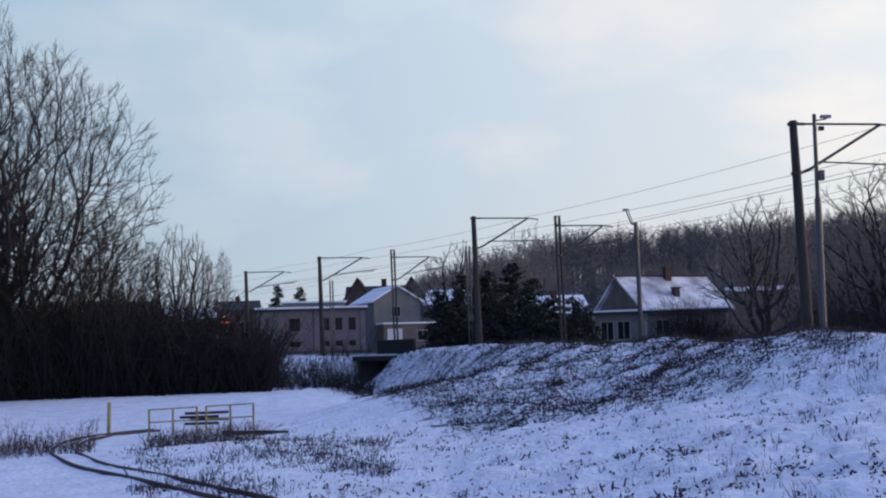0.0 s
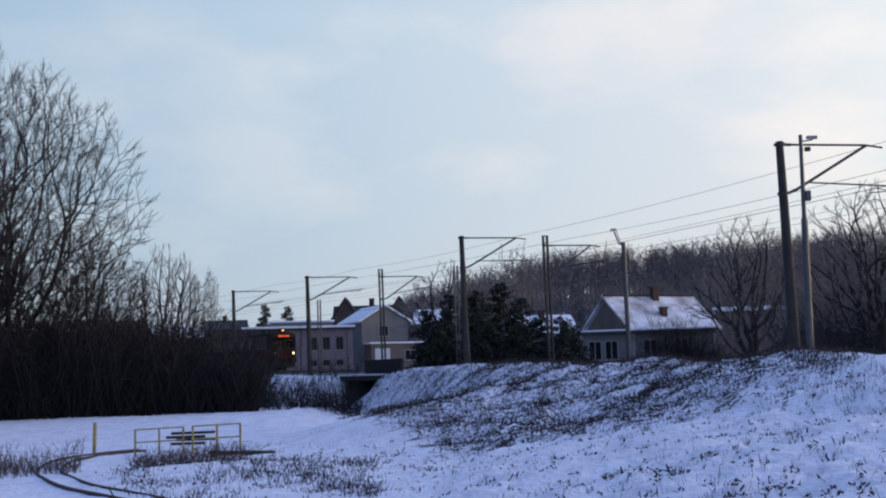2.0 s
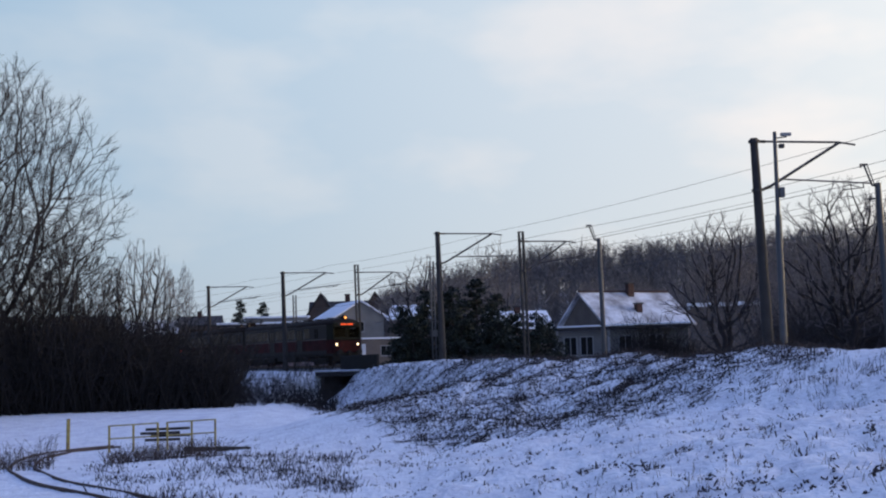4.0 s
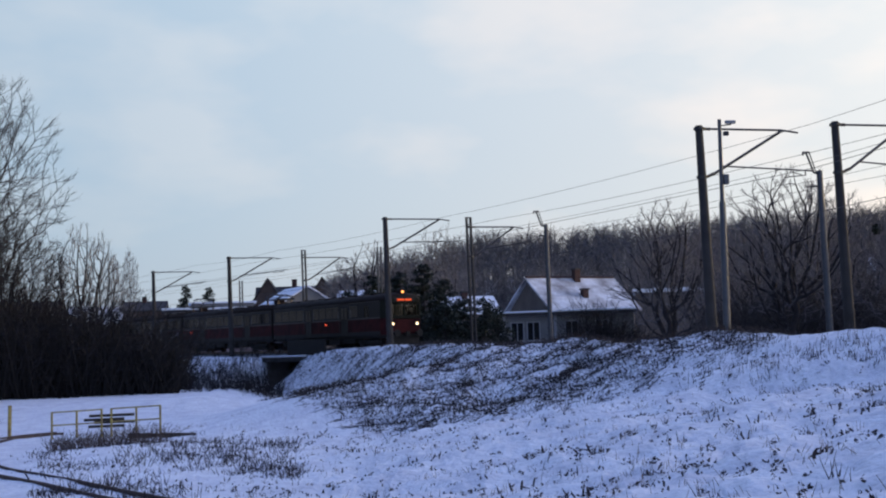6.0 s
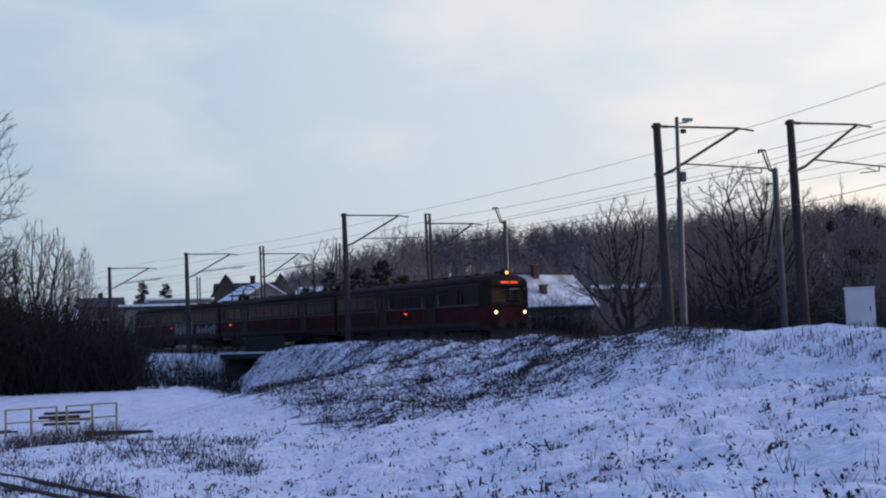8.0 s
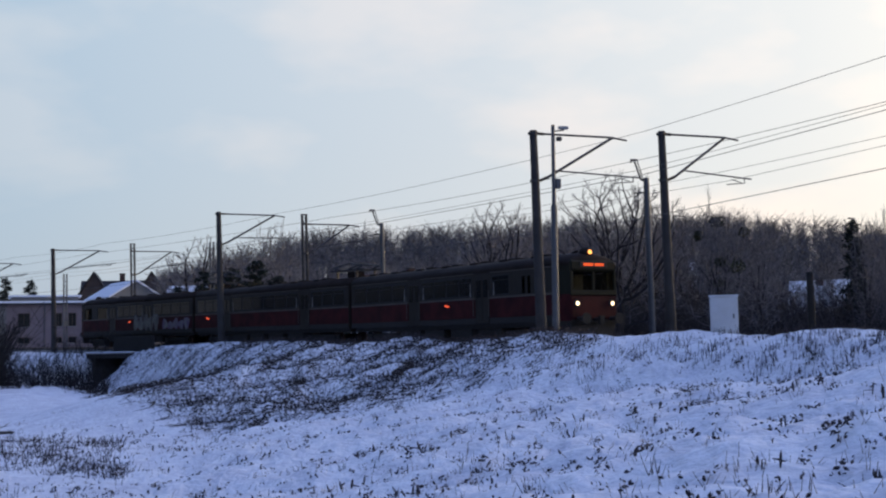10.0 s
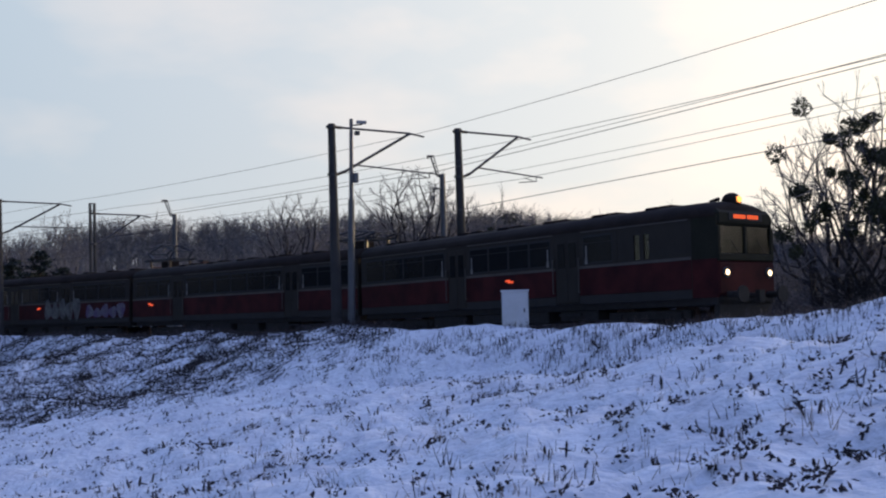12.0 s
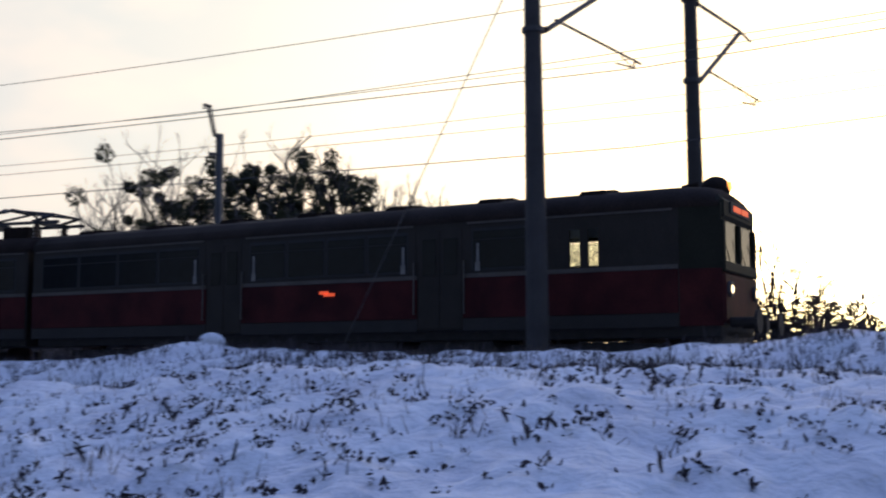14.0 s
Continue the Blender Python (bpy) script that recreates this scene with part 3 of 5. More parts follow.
def bogie(car, x):
    b = boxes("bogie", [(x - 1.7, x + 1.7, s * 1.05 - 0.08, s * 1.05 + 0.08, 0.42, 0.68) for s in (-1, 1)] + [(x - 0.2, x + 0.2, -1.1, 1.1, 0.4, 0.7)]
              + [(x - 1.5, x + 1.5, s * 0.9 - 0.05, s * 0.9 + 0.05, 0.12, 0.42) for s in (-1, 1)] + [(x + a - 0.16, x + a + 0.16, s * 1.1 - 0.1, s * 1.1 + 0.12, 0.32, 0.62) for a in (-1.25, 1.25) for s in (-1, 1)], UNDER, car, "grimy steel bogie frame", 0.02)
    for a in (-1.25, 1.25):
        for s in (-1, 1):
            bm = bmesh.new()
            tube(bm, (x + a, s * 0.68, 0.46), (x + a, s * 0.82, 0.46), 0.46, n=20)
            part("wheel", bm, RUST, b)


def side_fittings(car, s, doors, windows, x0, x1, band_end=99.0):
    """Red lower panels, pale lines, doors and windows on the side s of a car that spans x0 to x1."""
    y = s * 1.42

    def slab(a, b, z0, z1, t=0.02, base=1.42):
        lo, hi = sorted((s * base, s * (base + t)))
        return (a, b, lo, hi, z0, z1)
    cuts = [x0] + [v for d in sorted(doors) for v in d] + [x1]
    for a, b in zip(cuts[0::2], cuts[1::2]):
        boxes("lower_panel", [slab(a, b, 1.26, 2.12)], RED, car, "red lower panel, muted for backlight", 0.008)
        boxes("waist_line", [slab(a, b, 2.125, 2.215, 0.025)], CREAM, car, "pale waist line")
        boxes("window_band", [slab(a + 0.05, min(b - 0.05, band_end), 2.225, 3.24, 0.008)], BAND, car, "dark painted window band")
        boxes("skirt_panel", [slab(a, b, 0.98, 1.25, 0.012)], SKIRT, car, "grey skirt painted dark for backlight", 0.006)
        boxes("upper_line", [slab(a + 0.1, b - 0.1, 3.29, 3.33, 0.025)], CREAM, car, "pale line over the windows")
    for a, b in doors:
        c = (a + b) / 2
        d = boxes("door", [slab(a + 0.03, c - 0.01, 1.05, 3.2, 0.012), slab(c + 0.01, b - 0.03, 1.05, 3.2, 0.012)], BAND, car, "dark double sliding door", 0.006)
        for p, q in ((a + 0.14, c - 0.1), (c + 0.1, b - 0.14)):
            boxes("door_window", [slab(p, q, 2.2, 3.0, 0.01, 1.435)], DARKGLASS, d)
        for xx in (a - 0.05, b + 0.05):
            bm = bmesh.new()
            tube(bm, (xx, s * 1.5, 1.35), (xx, s * 1.5, 2.5), 0.02, n=6)
            for zz in (1.37, 2.48):
                tube(bm, (xx, s * 1.43, zz), (xx, s * 1.5, zz), 0.015, n=5)
            part("handrail", bm, CREAM, d, "pale handrail")
        boxes("door_step", [slab(a + 0.05, b - 0.05, 0.62, 0.68, 0.1, 1.28)], UNDER, d)
    for a, b in doors:
        for xx in (a - 0.42, b + 0.3):
            if x0 + 0.3 < xx < x1 - 0.4:
                q = boxes("vestibule_screen", [slab(xx, xx + 0.12, 2.26, 2.46, 0.004, 1.442), slab(xx + 0.03, xx + 0.1, 2.46, 2.86, 0.004, 1.442)], PALE_SCREEN, car, "pale vestibule screen behind the glass")
    for a, b in windows:
        w = boxes("window_frame", [slab(a - 0.04, b + 0.04, 2.27, 3.19, 0.012)], RUBBER, car, "", 0.005)
        boxes("pane", [slab(a, b, 2.32, 2.92, 0.006, 1.432)], DARKGLASS, w)
        boxes("vent_pane", [slab(a, b, 2.95, 3.12, 0.008, 1.432)], DARKGLASS, w)


def row_of_windows(a, b, n, gap=0.12):
    w = (b - a - gap * (n + 1)) / n
    return [(a + gap + i * (w + gap), a + gap + i * (w + gap) + w) for i in range(n)]


def underfloor(car, x0, x1):
    boxes("underframe", [(x0 + 0.1, x1 - 0.1, -1.25, 1.25, 0.78, 1.02)], UNDER, car, "", 0.02)
    for i, (a, b, z) in enumerate(((-4.6, -2.6, 0.35), (-2.2, -0.4, 0.45), (0.2, 2.0, 0.38), (2.6, 4.4, 0.45))):
        boxes("equipment_box", [(a, b, -1.22, 1.22, z, 0.78)], UNDER, car, "grimy underfloor box", 0.03)
    for x in (-6.5, 6.5):
        bogie(car, x)


def roof_vents(car, xs):
    for x in xs:
        bm = bmesh.new()
        box(bm, x - 0.32, x + 0.32, -0.35, 0.35, 3.82, 3.97)
        bevelled(bm, 0.05, 2)
        part("roof_vent", bm, ROOF, car)
        bm = bmesh.new()
        box(bm, x - 0.3, x + 0.3, -0.95, -0.6, 3.74, 3.88)
        bevelled(bm, 0.04, 2)
        part("roof_vent", bm, ROOF, car)


def pierced(name, x0, x1, y0, y1, z0, z1, holes, mat, parent, label=""):
    """A wall in one piece with rectangular openings (a, b, z0, z1)."""
    xs = sorted({x0, x1, *[v for h in holes for v in h[:2]]})
    zs = sorted({z0, z1, *[v for h in holes for v in h[2:]]})
    bm = bmesh.new()
    for a, b in zip(xs[:-1], xs[1:]):
        for c, d in zip(zs[:-1], zs[1:]):
            if not any(h[0] <= a and b <= h[1] and h[2] <= c and d <= h[3] for h in holes):
                box(bm, a, b, y0, y1, c, d)
    bmesh.ops.remove_doubles(bm, verts=bm.verts[:], dist=1e-4)
    return part(name, bm, mat, parent, label)


def end_car(graffiti):
    car = empty("railcar")
    L = 9.45
    inner = L - 5.5
    boxes("body", [(-L, inner, -1.42, 1.42, 1.0, 3.42)], BAND, car, "car body painted dark for backlight", 0.02)
    part("roof", roof_shell(-L, L - 0.1, 0.8), ROOF, car, "arched roof painted dark for backlight", True)
    boxes("gangway", [(-L - 0.22, -L, -0.6, 0.6, 1.1, 3.25)], RUBBER, car, "black gangway bellows", 0.03)
    # hollow cab and crew lobby
    cab = boxes("cab_floor", [(inner, L - 0.85, -1.40, 1.40, 1.0, 1.15), (L - 0.85, L - 0.12, -1.24, 1.24, 1.0, 1.15)], UNDER, car)
    boxes("cab_ceiling", [(inner, L - 0.85, -1.40, 1.40, 3.16, 3.34)], CREAM, cab)
    near = ((L - 3.18, L - 2.94, 2.26, 3.02), (L - 2.77, L - 2.54, 2.26, 3.02))
    far = ((inner + 0.2, L - 3.5, 2.2, 3.08), (L - 2.4, L - 1.0, 2.2, 3.08))
    for y0, y1, holes in ((-1.42, -1.36, near), (1.36, 1.42, far)):
        pierced("cab_side_wall", inner, L - 0.86, y0, y1, 1.15, 3.36, holes, BAND, cab, "dark cab side wall")
    for y, panes in ((-1.39, ((L - 3.18, L - 2.94), (L - 2.77, L - 2.54))), (1.39, ((inner + 0.2, L - 3.5), (L - 2.4, L - 1.0)))):
        for a, b in panes:
            p = boxes("cab_side_pane", [(a, b, y - 0.004, y + 0.004, 2.2, 3.05)], CABGLASS, cab)
            p.visible_shadow = False
    boxes("driver_desk", [(L - 1.1, L - 0.3, -1.2, 1.2, 1.15, 2.05)], UNDER, cab, "", 0.04)
    # a nose that narrows towards its rounded front
    boxes("cab_bulkhead", [(L - 2.45, L - 2.4, -1.36, 1.36, 1.15, 3.16)], BAND, cab)
    W = 1.25

    def nose_plate(name, side, z0, z1, f0, f1, mat, label=""):
        """A plate of the narrowing nose between the shares f0 and f1 of its length."""
        bm = bmesh.new()
        vs = []
        for f in (f0, f1):
            x, y = L - 0.86 + 0.80 * f, 1.42 - (1.42 - W) * f ** 1.3
            vs += [bm.verts.new((x, side * yy, z)) for yy in (y, y - 0.05) for z in (z0, z1)]
        for f in ((0, 1, 5, 4), (2, 6, 7, 3), (0, 4, 6, 2), (1, 3, 7, 5), (0, 2, 3, 1), (4, 5, 7, 6)):
            bm.faces.new([vs[i] for i in f])
        bmesh.ops.recalc_face_normals(bm, faces=bm.faces[:])
        return part(name, bm, mat, car, label)

    for side in (-1, 1):
        nose_plate("nose_side_panel", side, 1.0, 2.12, 0.0, 1.0, RED, "red nose side, muted for backlight")
        nose_plate("nose_waist", side, 2.12, 2.28, 0.0, 1.0, OLIVE, "olive band round the nose")
        nose_plate("nose_header", side, 3.05, 3.40, 0.0, 1.0, OLIVE)
        if side < 0:
            nose_plate("nose_wall", side, 2.28, 3.05, 0.0, 1.0, OLIVE)
        else:
            nose_plate("nose_post", side, 2.28, 3.05, 0.0, 0.12, OLIVE)
            nose_plate("nose_post", side, 2.28, 3.05, 0.86, 1.0, OLIVE)
            nose_plate("nose_pane", side, 2.28, 3.05, 0.12, 0.86, CABGLASS).visible_shadow = False
    front = boxes("front_panel", [(L - 0.12, L, -W, W, 1.05, 2.05)], RED, car, "red front panel, muted for backlight", 0.09)
    boxes("front_waist", [(L - 0.12, L + 0.01, -W, W, 2.06, 2.28)], OLIVE, car, "olive front band", 0.03)
    boxes("front_header", [(L - 0.28, L - 0.02, -W, W, 3.05, 3.58)], OLIVE, car, "olive panel over the windscreen", 0.12)
    for y0, y1 in ((-W, -W + 0.14), (-0.06, 0.06), (W - 0.14, W)):
        boxes("windscreen_post", [(L - 0.12, L, y0, y1, 2.26, 3.07)], OLIVE, car, "", 0.02)
    for a, b in ((-W + 0.14, -0.06), (0.06, W - 0.14)):
        w = boxes("windscreen", [(L - 0.07, L - 0.06, a, b, 2.26, 3.07)], CABGLASS, car)
        w.visible_shadow = False
        bm = bmesh.new()
        tube(bm, (L + 0.01, (a + b) / 2 + 0.25, 2.25), (L + 0.01, (a + b) / 2 - 0.15, 2.7), 0.01, n=4)
        part("wiper", bm, RUBBER, w)
    disp = boxes("destination_display", [(L - 0.03, L + 0.01, -0.75, 0.75, 3.24, 3.48)], RUBBER, car, "black destination display", 0.01)
    for a, b in ((-0.55, -0.02), (0.06, 0.55)):
        boxes("lit_bar", [(L + 0.012, L + 0.018, a, b, 3.30, 3.41)], LED, disp, "glowing orange bar")
    for s in (-1, 1):
        bm = bmesh.new()
        tube(bm, (L - 0.02, s * 0.95, 1.72), (L + 0.06, s * 0.95, 1.72), 0.17, 0.15, 16)
        h = part("headlight", bm, STEEL, front, "round headlight")
        bm = bmesh.new()
        tube(bm, (L + 0.06, s * 0.95, 1.72), (L + 0.075, s * 0.95, 1.72), 0.085, 0.07, 14)
        part("headlight_lens", bm, LAMP_WHITE if not graffiti else INSUL, h, "glowing warm lens" if not graffiti else "unlit red lens")
        bm = bmesh.new()
        tube(bm, (L, s * 0.88, 1.08), (L + 0.5, s * 0.88, 1.08), 0.1, n=10)
        tube(bm, (L + 0.5, s * 0.88, 1.08), (L + 0.56, s * 0.88, 1.08), 0.24, n=14)
        part("buffer", bm, UNDER, front, "black round buffer")
    bm = bmesh.new()
    tube(bm, (L, 0, 1.05), (L + 0.45, 0, 1.05), 0.08, n=8)
    box(bm, L + 0.35, L + 0.5, -0.12, 0.12, 0.85, 1.2)
    part("coupler", bm, UNDER, front)
    bm = bmesh.new()  # lamp dome on the roof's edge
    bmesh.ops.create_uvsphere(bm, u_segments=16, v_segments=10, radius=0.27, matrix=pose(L - 0.5, 0, 3.86) @ Matrix.Diagonal((1.15, 1.0, 1.0, 1)))
    box(bm, L - 0.85, L - 0.3, -0.22, 0.22, 3.6, 3.84)
    dome = part("roof_lamp", bm, ROOF, car, "domed headlamp housing", True)
    bm = bmesh.new()
    tube(bm, (L - 0.24, 0, 3.9), (L - 0.18, 0, 3.9), 0.10, 0.09, 14)
    part("lamp_lens", bm, LAMP_WARM if not graffiti else INSUL, dome, "glowing amber lens" if not graffiti else "unlit lens")
    bm = bmesh.new()
    tube(bm, (L - 1.15, -0.2, 3.93), (L - 0.8, -0.2, 3.96), 0.03, 0.06, 8)
    part("horn", bm, ROOF, car)
    boxes("snow_plough", [(L - 0.3, L - 0.1, -1.2, 1.2, 0.35, 0.95)], UNDER, car, "", 0.04)
    doors = [(L - 6.8, L - 5.65), (L - 12.8, L - 11.7)]
    wins = row_of_windows(L - 11.55, L - 6.95, 4) + row_of_windows(-L + 0.3, L - 12.95, 4)
    for s in (-1, 1):
        side_fittings(car, s, doors, wins + (row_of_windows(L - 5.55, L - 4.0, 1, 0.15) if s < 0 else []), -L + 0.02, L - 0.88, L - (3.9 if s < 0 else 5.6))
        lo, hi = sorted((s * 1.444, s * 1.456))
        boxes("mark", [(L - 9.4, L - 9.15, lo, hi, 1.88, 1.95), (L - 9.28, L - 8.98, lo, hi, 1.83, 1.90)], LOGO, car, "small orange logo, its reflection drawn as a glow")
    if graffiti:
        for x0, x1, z0, z1, mat, lab in ((0.4, 4.4, 1.25, 2.1, GRAFFITI, "violet and white spray paint"), (5.0, 9.0, 1.2, 2.5, GRAFFITI2, "pale spray paint")):
            bm = bmesh.new()  # bulging letters side by side
            n = 5
            for i in range(n):
                c = x0 + (x1 - x0) * (i + 0.5) / n
                hw, up = (x1 - x0) / n * 0.52, (0.0, 0.22, 0.08, 0.3, 0.1)[i]
                ring = []
                for k in range(12):
                    a = 2 * math.pi * k / 12
                    q = 1.0 + 0.16 * math.sin(3 * a + i)
                    ring.append(bm.verts.new((-L + c + hw * q * math.cos(a), 1.452 + 0.0015 * i, (z0 + z1 - up) / 2 + (z1 - z0 - up) / 2 * q * math.sin(a))))
                bm.faces.new(ring)
            part("spray_patch", bm, mat, car, lab)
    underfloor(car, -L, L)
    roof_vents(car, [-8.0, -5.6, -3.1, -0.7, 1.8, 4.2, 6.6])
    return car


def pantograph(car, x, lift):
    p = boxes("pantograph", [(x - 1.05, x - 0.93, -0.75, 0.75, 4.02, 4.14), (x + 0.93, x + 1.05, -0.75, 0.75, 4.02, 4.14), (x - 1.7, x + 1.7, -0.62, -0.52, 4.04, 4.12), (x - 1.7, x + 1.7, 0.52, 0.62, 4.04, 4.12)], STEEL, car, "folded roof pantograph" if lift < 0.4 else "raised roof pantograph")
    for a in (-0.99, 0.99):
        for s in (-0.6, 0.6):
            bm = bmesh.new()
            tube(bm, (x + a, s, 3.45), (x + a, s, 4.02), 0.07, n=8)
            insulator(bm, (x + a, s, 3.62), (x + a, s, 4.02), 4, 0.12)
            part("insulator", bm, INSUL, p)
    bm = bmesh.new()
    k = 0.95 + (0.7 - lift * 0.45)
    for s in (-0.55, 0.55):
        for a in (-1, 1):
            tube(bm, (x + a * 0.9, s, 4.14), (x + a * k, s, 4.18 + lift * 0.5), 0.045, n=6)
            tube(bm, (x + a * k, s, 4.18 + lift * 0.5), (x + a * 0.12, s * 0.8, 4.24 + lift), 0.035, n=6)
    tube(bm, (x - k, -0.55, 4.18 + lift * 0.5), (x - k, 0.55, 4.18 + lift * 0.5), 0.03, n=6)
    tube(bm, (x + k, -0.55, 4.18 + lift * 0.5), (x + k, 0.55, 4.18 + lift * 0.5), 0.03, n=6)
    part("arm", bm, STEEL, p)
    bm = bmesh.new()
    for a in (-0.12, 0.12):
        tube(bm, (x + a, -0.6, 4.26 + lift), (x + a, 0.6, 4.26 + lift), 0.04, n=6)
        for s in (-1, 1):
            tube(bm, (x + a, s * 0.6, 4.26 + lift), (x + a, s * 0.95, 4.12 + lift), 0.035, n=6)
    part("contact_bow", bm, STEEL, p)
    boxes("drive_box", [(x - 0.45, x + 0.45, -0.3, 0.3, 3.6, 4.02)], ROOF, p, "", 0.03)
    p.location.z = 0.2


def middle_car():
    car = empty("railcar")
    L = 9.7
    boxes("body", [(-L, L, -1.42, 1.42, 1.0, 3.42)], BAND, car, "car body painted dark for backlight", 0.02)
    part("roof", roof_shell(-L, L, 0), ROOF, car, "arched roof painted dark for backlight", True)
    for a in (-1, 1):
        x = a * L
        boxes("gangway", [(min(x, x + a * 0.2), max(x, x + a * 0.2), -0.6, 0.6, 1.1, 3.25)], RUBBER, car, "black gangway bellows", 0.03)
    doors = [(-5.5, -4.4), (4.4, 5.5)]
    wins = row_of_windows(-4.3, 4.3, 6) + row_of_windows(5.65, L - 0.3, 3) + row_of_windows(-L + 0.3, -5.65, 3)
    for s in (-1, 1):
        side_fittings(car, s, doors, wins, -L + 0.02, L - 0.02)
        lo, hi = sorted((s * 1.444, s * 1.456))
        boxes("mark", [(-7.95, -7.7, lo, hi, 1.87, 1.96), (-7.8, -7.45, lo, hi, 1.81, 1.90)], LOGO, car, "small orange logo, its reflection drawn as a glow")
    underfloor(car, -L, L)
    roof_vents(car, [-5.4, -2.7, 0.0, 2.7, 5.4])
    pantograph(car, 8.3, 0.22)
    pantograph(car, -8.2, 0.62)
    return car


front_car = tagged(end_car(False), "backlit dark railcar with red lower panels and lit lamps", "railcar", "cars of the train")
mid_car = tagged(middle_car(), "backlit dark railcar with red panels and two pantographs", "railcar", "cars of the train")
rear_car = tagged(end_car(True), "backlit dark railcar with spray paint on its side", "railcar", "cars of the train")
TRAIN = [(front_car, 9.45, False), (mid_car, 29.0, False), (rear_car, 48.55, True)]


# ---- bridge, park railway, railing, cabinet ----
def bridge():
    a0, a1 = arc_at(91.4), arc_at(86.2)
    e = empty("railway_bridge")
    mid = on_line((a0 + a1) / 2, 0, 0)
    e.matrix_basis = pose(mid.x, mid.y, mid.z, 0, 0, heading((a0 + a1) / 2))
    half = (a1 - a0) / 2
    boxes("deck", [(-half - 1.0, half + 1.0, -4.2, 8.0, -0.75, -0.42)], CONCRETE, e, "grey concrete deck with snow on its edge", 0.03)
    boxes("edge_snow", [(-half - 1.0, half + 1.0, -4.25, -3.6, -0.42, -0.28)], SNOW_ROOF, e, "snow on the deck's edge", 0.04)
    for s in (-1, 1):
        boxes("abutment", [(s * half - 0.35, s * half + 0.35, -4.0, 8.0, -4.2, -0.75)], UNDER, e, "dark abutment wall", 0.03)
    # added wall across the passage's far end, keeps the opening in shade
    boxes("shade_wall", [(-half, half, 7.2, 7.6, -4.2, -0.75)], UNDER, e, "", 0.0)
    boxes("parapet", [(0.2, half + 3.4, -3.9, -3.7, -0.42, 0.75)], UNDER, e, "dark sheet parapet", 0.02)
    return tagged(e, "low railway bridge with a dark parapet over a passage", "bridge")


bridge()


def park_rails():
    """A narrow-gauge track that bends through the hollow."""
    mid = [(3.5, 13.5), (-0.6, 18.4), (-4.5, 25.3), (-7.2, 29.3), (-9.6, 32.5), (-11.4, 35.7), (-13.2, 40.1), (-14.4, 45.9), (-13.7, 48.9), (-12.4, 50.1)]
    pts = []
    for i in range(len(mid) - 1):
        p0, p1, p2, p3 = [Vector((*mid[min(max(k, 0), len(mid) - 1)], 0)) for k in (i - 1, i, i + 1, i + 2)]
        for j in range(10):
            t = j / 10
            pts.append(0.5 * ((2 * p1) + (p2 - p0) * t + (2 * p0 - 5 * p1 + 4 * p2 - p3) * t * t + (3 * p1 - p0 - 3 * p2 + p3) * t ** 3))
    gz = ground([(p.x, p.y) for p in pts])
    gz = np.convolve(np.pad(gz, 6, mode="edge"), np.ones(13) / 13, "valid")
    e = empty("park_railway_track")
    for s in (-0.40, 0.40):
        verts, faces = [], []
        for i, p in enumerate(pts):
            d = (pts[min(i + 1, len(pts) - 1)] - pts[max(i - 1, 0)]).normalized()
            n = Vector((-d.y, d.x, 0))
            c = p + n * s
            z = gz[i] + 0.02
            for o, h in ((0.035, -0.1), (0.035, 0.03), (0.025, 0.06), (-0.025, 0.06), (-0.035, 0.03), (-0.035, -0.1)):
                verts.append((c.x + n.x * o, c.y + n.y * o, z + h))
        for i in range(len(pts) - 1):
            for j in range(5):
                faces.append((i * 6 + j, i * 6 + j + 1, (i + 1) * 6 + j + 1, (i + 1) * 6 + j))
        mesh_part("rail", verts, faces, RUST, e, "rusty rail in the snow")
    return tagged(e, "curved narrow rusty track half buried in snow", "track")


park_rails()


def yellow_railing():
    p, q = polar(-14.35, 48.6), polar(-9.45, 47.2)
    e = empty("railing", pose(p.x, p.y, ground_z(p.x, p.y), 0, 0, math.degrees(math.atan2(q.y - p.y, q.x - p.x))))
    L = (q - p).length
    dz = ground_z(q.x, q.y) - ground_z(p.x, p.y)
    xs = [0, L * 0.23, L * 0.46, L * 0.55, L * 0.78, L]
    for i, x in enumerate(xs):
        boxes("railing_post", [(x - 0.035, x + 0.035, -0.035, 0.035, -0.3 + dz * x / L, 1.08 + dz * x / L)], YELLOW, e, "", 0.005)
    for a, b in ((0, 2), (3, 5)):
        for h in (1.06, 0.55):
            bm = bmesh.new()
            tube(bm, (xs[a], 0, h + dz * xs[a] / L), (xs[b], 0, h + dz * xs[b] / L), 0.028, n=6)
            part("railing_bar", bm, YELLOW, e)
    return tagged(e, "low yellow painted steel railing in the snow", "railing")


yellow_railing()
p = polar(-16.2, 51.0)
bm = bmesh.new()
tube(bm, (0, 0, -0.3), (0, 0, 1.32), 0.075, n=10)
post = part("marker_post", bm, YELLOW)
post.matrix_basis = pose(p.x, p.y, ground_z(p.x, p.y), 0, 1, 0)
tagged(post, "yellow painted marker post in the snow", "post")

